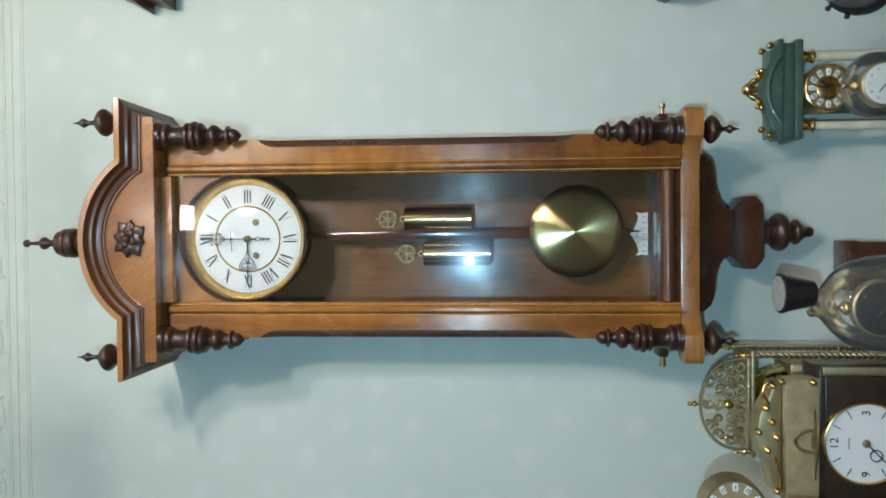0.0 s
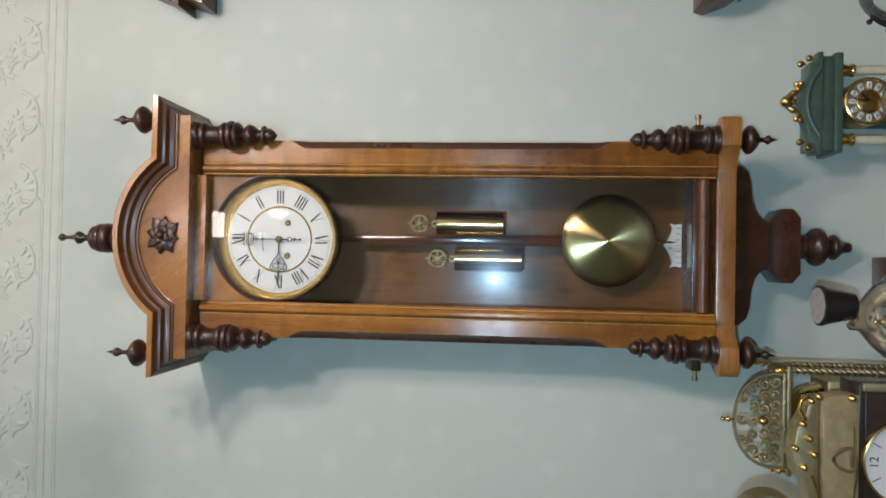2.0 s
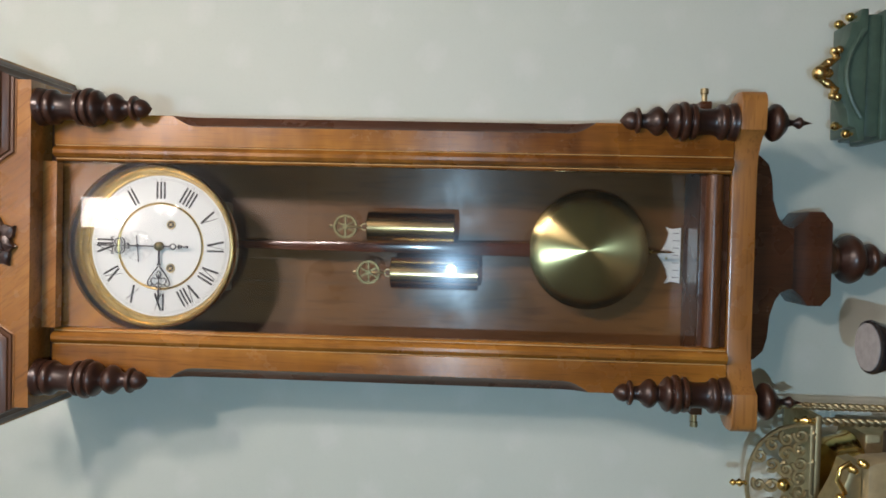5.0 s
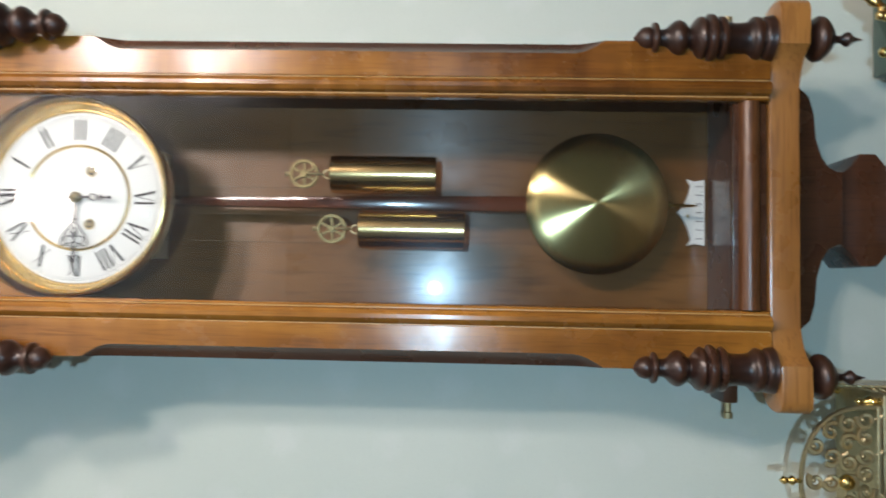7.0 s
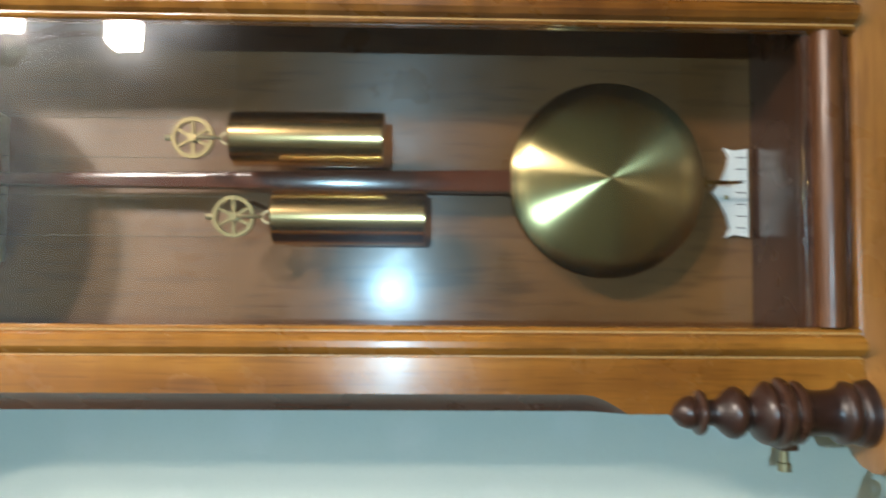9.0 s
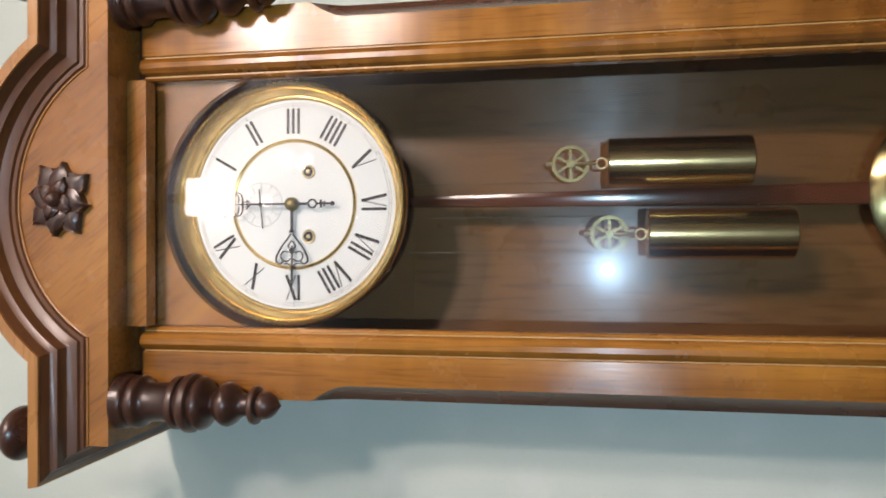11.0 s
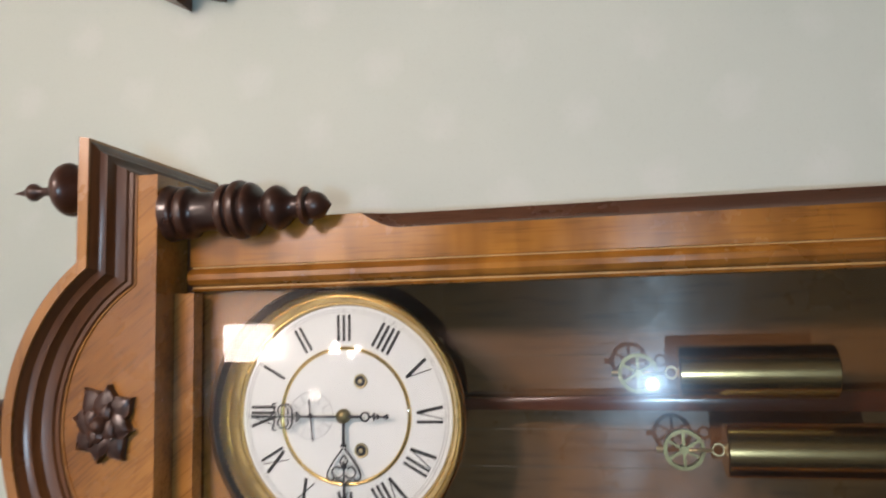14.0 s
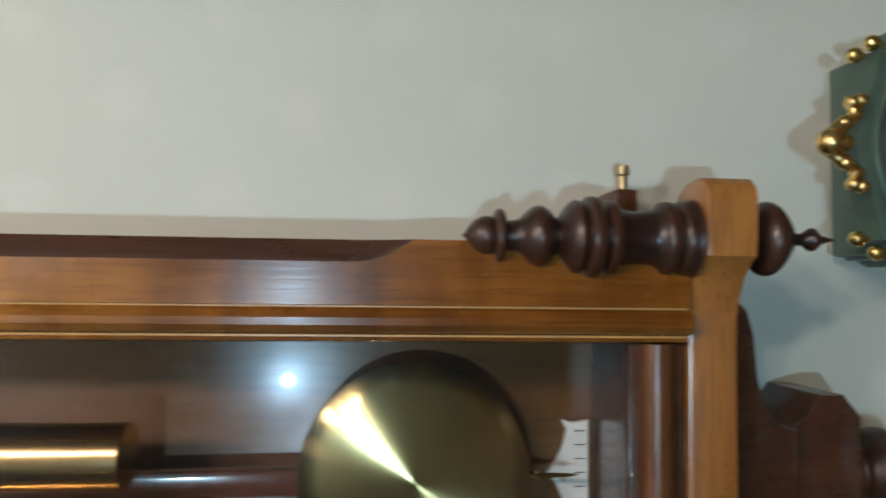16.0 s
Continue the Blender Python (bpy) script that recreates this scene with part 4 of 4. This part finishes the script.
    part("dial_plate", lathe([(0, -0.0012), (0.017, -0.0012), (0.018, -0.0004), (0, -0.0004)], x, yf - 0.004, 1.0865, 32, "y"), M_GILT, drum)
    figures(x, 1.0865, yf - 0.0042, 0.025, 0.0052, drum, M_INK, M_PLATE)
    b = stroke(None, (x, 1.0865), (x + 0.012, 1.098), 0.0022, yf - 0.0068, yf - 0.0075)
    b = stroke(b, (x, 1.0865), (x + 0.0035, 1.109), 0.0016, yf - 0.0078, yf - 0.0085)
    part("clock_hands", b, M_INK, drum)
    part("backplate", box(x - 0.03, x + 0.03, -0.035, -0.02, TOP + 0.0625, 1.121, 0.001), M_GREEN, t)


green_clock()


def dome_clock(x, y, r, top, label, face, dial_r, domed=True):
    """A small clock under a glass dome on a round brass foot."""
    t = thing("dome_clock", (x, y, TOP), label, "clock")
    part("foot", lathe(rounded([(0, 0), (r + 0.014, 0), (r + 0.014, 0.012), (r + 0.006, 0.018), (r + 0.004, 0.026), (0, 0.026)], 3), x, y, TOP, 40), M_OLDBRASS, t, "round brass foot")
    h = top - TOP - 0.0265 - r * 0.85
    prof = [(r, 0), (r, h)] + [(r * math.cos(a), h + 0.85 * r * math.sin(a)) for a in (math.pi / 2 * k / 12 for k in range(1, 13))]
    if domed:
        g = part("dome", lathe(prof, x, y, TOP + 0.0265, 48), M_HAZY, t, "clear glass dome", 60)
        g.visible_shadow = False
    c = top - 0.052
    d = part("drum", lathe([(0, 0), (dial_r, 0), (dial_r + 0.002, 0.002), (dial_r + 0.002, 0.016), (0, 0.016)], x, y - 0.012, c, 40, "y"), M_OLDBRASS, t, "brass drum with the dial")
    part("face", lathe([(0, -0.0015), (dial_r - 0.002, -0.0015), (dial_r - 0.001, -0.0003), (0, -0.0003)], x, y - 0.012, c, 40, "y"), face, d)
    figures(x, c, y - 0.0140, dial_r * 0.78, 0.0030, d, M_INK if face is not M_BLACK else M_GILT)
    b = stroke(None, (x, c), (x - 0.012, c + 0.010), 0.0012, y - 0.0152, y - 0.0158)
    b = stroke(b, (x, c), (x + 0.002, c - 0.020), 0.0010, y - 0.0160, y - 0.0166)
    part("clock_hands", b, M_INK if face is not M_BLACK else M_GILT, d)
    for s in (-1, 1):
        part("pillar", lathe(rounded([(0, 0), (0.006, 0), (0.004, 0.01), (0.0035, c - TOP - 0.05), (0.006, c - TOP - 0.03), (0, c - TOP - 0.028)], 3), x + s * (dial_r - 0.004), y, TOP + 0.0265, 14), M_BRASS, t)
    for k in range(3):
        a = k * 2.1 + 0.4
        part("pendulum_ball", ball(x + 0.02 * math.sin(a), y + 0.02 * math.cos(a), TOP + 0.06, 0.009), M_BRASS, t)
    part("top_gear", lathe(rounded([(0, 0), (0.008, 0), (0.010, 0.006), (0.004, 0.012), (0.003, 0.02), (0, 0.022)], 3), x, y, c + dial_r + 0.0022, 16), M_BRASS, t)
    return t, c


dome_clock(0.214, -0.165, 0.047, 1.098, "small brass clock with a cream face under a glass dome", M_PLATE, 0.030)
dome_clock(-0.100, -0.225, 0.056, 1.130, "brass clock with a black face inside a glass jar", M_BLACK, 0.037, False)


def globe():
    t = thing("glass_globe", (0.398, -0.1, TOP), "clear glass globe held in a dark metal stand", "ornament")
    part("foot", lathe(rounded([(0, 0), (0.045, 0), (0.045, 0.01), (0.015, 0.03), (0.010, 0.09), (0.018, 0.125), (0, 0.125)], 3), 0.398, -0.1, TOP, 32), M_BLACK, t)
    g = part("sphere", lathe([(0.055 * math.sin(a), -0.055 * math.cos(a)) for a in (math.pi * k / 24 for k in range(25))], 0.398, -0.1, 1.050, 40), M_HAZY, t, "clear glass ball", 60)
    g.visible_shadow = False
    b = tube([(p[0], -0.1, p[2]) for p in arc(0.398, 1.050, 0.060, 168, 312, 24)], [0.003 + 0.0035 * math.sin(math.pi * k / 24) for k in range(25)], 8)
    for a in (308, 282):
        q = arc(0.398, 1.050, 0.068, a, a, 1)[0]
        b = ball(q[0], -0.1, q[2], 0.0045, b)
    part("bracket", b, M_BLACK, t, "dark metal half ring with knobs")
    part("inner_flower", ball(0.405, -0.1, 1.045, 0.026), M_OLDBRASS, t)


globe()


def jar_lid():
    """The flared lid and shouldered glass jar over the black-faced clock."""
    t = thing("glass_jar", (-0.092, -0.225, TOP + 0.03), "clear glass jar with a flared black lid over a clock", "jar")
    x, y = -0.086, -0.225
    prof = [(0.066, 0), (0.066, 0.175), (0.064, 0.20), (0.056, 0.225), (0.042, 0.242), (0.026, 0.256), (0.0185, 0.264), (0.018, 0.274)]
    g = part("jar_glass", lathe(prof, x - 0.008, y, TOP + 0.0265, 48, "z", None, False), M_HAZY, t, "clear shouldered glass", 60)
    g.visible_shadow = False
    l = part("lid", lathe([(0, 0), (0.0175, 0), (0.0185, 0.004), (0.0255, 0.036), (0.0270, 0.040), (0.0278, 0.043), (0.0270, 0.0455), (0.0250, 0.0458), (0, 0.0445)], x + 0.006, y, 1.1645, 40), M_BLACK, t, "flared black lid", 35)
    part("inset", lathe([(0, 0), (0.0242, 0), (0.0242, 0.0012), (0, 0.0016)], x + 0.006, y, 1.1645 + 0.0460, 36), M_GREY, l, "grey inset top")


jar_lid()


def casket():
    t = thing("wooden_box", (-0.05, -0.035, TOP), "upright red brown wooden box by the wall", "box")
    part("body", box(-0.088, -0.012, -0.060, -0.006, TOP, 1.026, 0.002), M_BROWN, t)
    part("lid", box(-0.090, -0.010, -0.062, -0.004, 1.0265, 1.042, 0.002), M_BROWN, t)


casket()


def twist(x, y, z0, z1, r, pitch):
    """A barley-twist bar: two round strands wound round each other."""
    b, n = None, int((z1 - z0) / pitch * 10)
    for k in range(2):
        b = tube([(x + 0.55 * r * math.cos(math.pi * k + 2 * math.pi * i / 10), y + 0.55 * r * math.sin(math.pi * k + 2 * math.pi * i / 10), z0 + (z1 - z0) * i / n) for i in range(n + 1)], 0.62 * r, 6, b)
    return b


def lantern_clock():
    x, yf = -0.258, -0.12
    t = thing("lantern_clock", (x, -0.08, TOP), "aged brass lantern clock with a pierced fret and twisted pillars", "clock")
    part("base", box(x - 0.085, x + 0.085, -0.125, -0.03, TOP, TOP + 0.03, 0.003), M_OLDBRASS, t)
    part("case", box(x - 0.060, x + 0.060, -0.110, -0.04, TOP + 0.0305, 1.150, 0.003), M_OLDBRASS, t)
    part("top_plate", box(x - 0.082, x + 0.082, -0.122, -0.03, 1.205, 1.2125, 0.002), M_OLDBRASS, t)
    part("bell_cup", lathe(rounded([(0, 0.05), (0.02, 0.048), (0.042, 0.03), (0.05, 0.006), (0.05, 0), (0, 0)], 4), x, -0.075, 1.1505, 36), M_BRASS, t, "brass bell")
    for s in (-1, 1):
        for y in (-0.116, -0.038):
            p = part("pillar", twist(x + s * 0.0745, y, TOP + 0.0305, 1.2048, 0.0044, 0.018), M_OLDBRASS, t, "twisted brass pillar", 60)
            part("pillar_knob", lathe(rounded([(0, 0), (0.004, 0), (0.003, 0.004), (0.0062, 0.009), (0.003, 0.014), (0.002, 0.017), (0.0032, 0.020), (0, 0.024)], 3), x + s * 0.0745, y, 1.2127, 12), M_BRASS, p)
    # pierced fret: a domed plate edge filled with scrolls
    edge = [(x - 0.070, yf, 1.213)] + [(x + 0.070 * math.cos(a), yf, 1.221 + 0.067 * math.sin(a) ** 0.8) for a in (math.pi - math.pi * k / 24 for k in range(25))] + [(x + 0.070, yf, 1.213)]
    f = part("fret", tube(edge, 0.0026, 6), M_OLDBRASS, t, "pierced scrolling brass fret", 60)
    part("fret_foot", box(x - 0.071, x + 0.071, yf - 0.003, yf + 0.003, 1.2128, 1.2185, 0.001), M_OLDBRASS, f)
    rng = random.Random(8)
    for row, (z, n, r) in enumerate(((1.2285, 8, 0.0088), (1.2445, 7, 0.0085), (1.2600, 5, 0.0085), (1.2745, 3, 0.0078))):
        wide = 0.066 * math.sqrt(max(0.0, 1 - ((z - 1.219) / 0.070) ** 2))
        for k in range(n):
            u = (k - (n - 1) / 2) / max(1, n - 1) * 2
            cx, s = x + u * (wide - 0.007), 1 if u >= 0 else -1
            a0 = rng.uniform(0, 6.28)
            pts = [(cx + s * r * (1 - 0.75 * v) * math.cos(a0 + 7 * v), yf - 0.0012 * math.sin(5 * v), z + r * (1 - 0.75 * v) * math.sin(a0 + 7 * v)) for v in (i / 18 for i in range(19))]
            b = tube(pts, [0.0025 * (1.2 - 0.5 * i / 18) for i in range(19)], 6)
            b = ball(*pts[-1], 0.0026, b)
            if k % 2:
                b = tube([(cx, yf, z - r), (cx + 0.004 * s, yf - 0.002, z - r - 0.005), (cx + 0.001 * s, yf, z - r - 0.009)], [0.001, 0.0028, 0.001], 6, b)
            part("scroll", b, M_OLDBRASS, f, smooth=60)
    part("crest_mask", ball(x, yf - 0.002, 1.247, 0.0075), M_BRASS, f)
    part("fret_finial", lathe(rounded([(0, 0), (0.003, 0), (0.0022, 0.004), (0.005, 0.008), (0.0022, 0.012), (0.004, 0.016), (0, 0.020)], 3), x, yf, 1.2885, 14), M_BRASS, f)
    part("chain_bar", twist(-0.172, -0.10, TOP + 0.0305, 1.250, 0.0020, 0.012), M_OLDBRASS, t, "thin twisted rod", 60)
    part("bar_foot", box(-0.1775, -0.168, -0.1035, -0.0965, TOP, TOP + 0.0302), M_OLDBRASS, t)
    part("bar_loop", lathe(rounded([(0, 0), (0.003, 0), (0.0045, 0.004), (0.002, 0.008), (0, 0.012)], 3), -0.172, -0.10, 1.2495, 12), M_BRASS, t)


lantern_clock()


def letter(char, x, z, y, size, parent, mat):
    """One printed figure in the built-in face, standing on the dial."""
    cu = bpy.data.curves.new("figure", "FONT")
    cu.body, cu.size, cu.align_x, cu.align_y, cu.extrude = char, size, "CENTER", "CENTER", 0.0002
    ob = new("figure", cu)
    me = bpy.data.meshes.new_from_object(ob)
    bpy.data.objects.remove(ob)
    me.transform(Matrix.Translation((x, y, z)) @ Matrix.Rotation(radians(90), 4, "X"))
    me.materials.append(mat)
    o = new("figure", me)
    o.parent = parent
    o.matrix_parent_inverse = Matrix.Translation(-world_place(parent))
    return tagged(o, f"black figure {char}")


def gilt_clock():
    x, yf = -0.285, -0.20
    t = thing("bracket_clock", (x, -0.17, TOP), "dark wooden clock with a gilt shaped top and white dial", "clock")
    part("case", box(x - 0.105, x + 0.100, yf, -0.135, TOP, 1.1455, 0.004), M_EBONY, t)
    part("front_frame", box(x - 0.092, x + 0.088, yf - 0.006, yf - 0.0005, TOP + 0.02, 1.140, 0.003), M_EBONY, t)
    part("side_post", box(x + 0.088, x + 0.100, yf - 0.007, yf - 0.001, TOP + 0.01, 1.143, 0.002), M_OLDBRASS, t, "aged brass corner strip")
    top = [(-0.128, 1.146), (-0.124, 1.160), (-0.094, 1.190), (0.076, 1.194), (0.080, 1.186), (0.083, 1.160), (0.082, 1.146)]
    part("gilt_panel", slab([(x + a, b) for a, b in top], yf + 0.03, yf - 0.004, 0.002), M_TAN, t, "gilt shaped top panel", 30)
    b = None
    for s in (-1, 1):
        pts = [(x - 0.005 + s * 0.024 * u ** 0.6 * math.sin(3 * u + 0.3), yf - 0.005, 1.150 + 0.026 * u + 0.006 * math.cos(7 * u)) for u in (k / 16 for k in range(17))]
        b = tube(pts, 0.0024, 6, b)
    b = tube([(x - 0.06, yf - 0.005, 1.1535), (x - 0.02, yf - 0.0055, 1.151), (x + 0.04, yf - 0.0055, 1.1545)], [0.001, 0.0036, 0.001], 6, b)
    part("relief", b, M_OLDBRASS, t, smooth=60)
    arch = [(-0.085, 1.1945), (-0.080, 1.206), (-0.045, 1.212), (-0.030, 1.224), (0.0, 1.229), (0.030, 1.224), (0.052, 1.213), (0.074, 1.206), (0.077, 1.1945)]
    part("crown", slab([(x + a, b) for a, b in arch], yf + 0.040, yf + 0.006, 0.003), M_OLDBRASS, t, "dull brass arched crown", 30)
    b = tube([(x + 0.045, yf + 0.002, 1.214), (x + 0.060, yf, 1.2235), (x + 0.072, yf, 1.221), (x + 0.079, yf, 1.2105)], 0.0028, 8)
    part("gilt_scroll", b, M_BRASS, t, smooth=60)
    b = tube([(x - 0.030, yf + 0.002, 1.206), (x - 0.055, yf, 1.1985), (x - 0.078, yf, 1.1975)], 0.0024, 8)
    part("gilt_scroll", b, M_BRASS, t, smooth=60)
    for a, z in ((0.078, 1.1975), (0.072, 1.2085), (0.040, 1.2185), (0.006, 1.2285), (-0.002, 1.2025), (-0.078, 1.2035), (0.079, 1.158), (0.020, 1.2095), (-0.020, 1.2165)):
        part("stud", lathe(rounded([(0, 0), (0.0042, 0), (0.0045, -0.006), (0.0022, -0.008), (0.0038, -0.012), (0, -0.0145)], 3), x + a, yf - 0.003 if z < 1.19 else yf + 0.006, z, 12, "y"), M_BRASS, t, "small brass stud")
    cx, cz = -0.291, 1.0862
    d = part("dial", lathe([(0, -0.004), (0.054, -0.004), (0.056, -0.002), (0.056, 0.0), (0, 0.0)], cx, yf - 0.0065, cz, 64, "y"), M_ENAMEL, t, "white dial with black figures")
    part("rim", lathe([(0.0545, -0.003), (0.0560, -0.007), (0.0585, -0.006), (0.0592, 0.0), (0.0545, -0.003)], cx, yf - 0.0065, cz, 64, "y"), M_GILT, d)
    yd = yf - 0.0108
    for ch, h in (("12", 0), ("3", 3), ("6", 6), ("9", 9)):
        a = 2 * math.pi * h / 12
        letter(ch, cx + 0.043 * math.sin(a), cz + 0.043 * math.cos(a), yd, 0.0165, d, M_INK)
    b = None
    for h in range(12):
        if h % 3:
            a = 2 * math.pi * h / 12
            b = stroke(b, (cx + 0.040 * math.sin(a), cz + 0.040 * math.cos(a)), (cx + 0.0525 * math.sin(a), cz + 0.0525 * math.cos(a)), 0.0013, yd, yd - 0.0003)
    part("hour_marks", b, M_INK, d, smooth=0)
    part("maker_bar", box(cx - 0.008, cx + 0.008, yd - 0.0002, yd, cz + 0.0225, cz + 0.0248), M_FAINT, d, smooth=0)
    a = radians(-134)
    b = stroke(None, (cx, cz), (cx + 0.050 * math.sin(a) * 0.96, cz - 0.050 * math.cos(a) * -0.96), 0.0016, yd - 0.002, yd - 0.0028)
    part("minute_hand", b, M_INK, d)
    b = stroke(None, (cx, cz), (cx - 0.010, cz - 0.010), 0.0016, yd - 0.001, yd - 0.0018)
    b = ring_xz(cx - 0.0165, cz - 0.0125, 0.0072, 0.0086, yd - 0.001, yd - 0.0018, 24, b)
    part("hour_hand", b, M_INK, d)
    part("hub", lathe([(0, -0.004), (0.0045, -0.003), (0.006, 0), (0, 0)], cx, yd, cz, 20, "y"), M_OLDBRASS, d)


gilt_clock()


def drum_clock():
    cx, cz, yf = -0.358, 1.290, -0.25
    t = thing("drum_clock", (cx, -0.23, TOP), "round gilt clock with white hour plates on a tall stand", "clock")
    part("foot", lathe(rounded([(0, 0), (0.045, 0), (0.045, 0.01), (0.02, 0.025), (0, 0.025)], 3), cx, -0.275, TOP, 32), M_OLDBRASS, t)
    part("stand", lathe(rounded([(0, 0), (0.012, 0), (0.008, 0.05), (0.010, 0.15), (0.007, 0.30), (0.012, 0.357), (0, 0.357)], 3), cx, -0.275, TOP + 0.0252, 20), M_OLDBRASS, t)
    d = part("drum", lathe([(0, 0), (0.039, 0), (0.0405, -0.004), (0.042, 0.0), (0.042, 0.03), (0.036, 0.034), (0, 0.034)], cx, -0.292, cz, 56, "y"), M_OLDBRASS, t, "brass drum case", 30)
    part("dial_plate", lathe([(0, -0.0015), (0.024, -0.0015), (0.038, -0.0006), (0, -0.0003)], cx, -0.2925, cz, 48, "y"), M_TAN, d, "gilt engraved dial")
    part("centre_boss", lathe([(0, -0.006), (0.006, -0.005), (0.009, -0.001), (0, -0.001)], cx, -0.2925, cz, 20, "y"), M_OLDBRASS, d)
    figures(cx, cz, -0.2935, 0.0315, 0.0052, d, M_INK, M_PLATE)
    b = stroke(None, (cx, cz), (cx + 0.008, cz + 0.022), 0.0016, -0.2962, -0.2970)
    b = stroke(b, (cx, cz), (cx - 0.014, cz + 0.004), 0.0018, -0.2975, -0.2982)
    part("clock_hands", b, M_INK, d)


drum_clock()
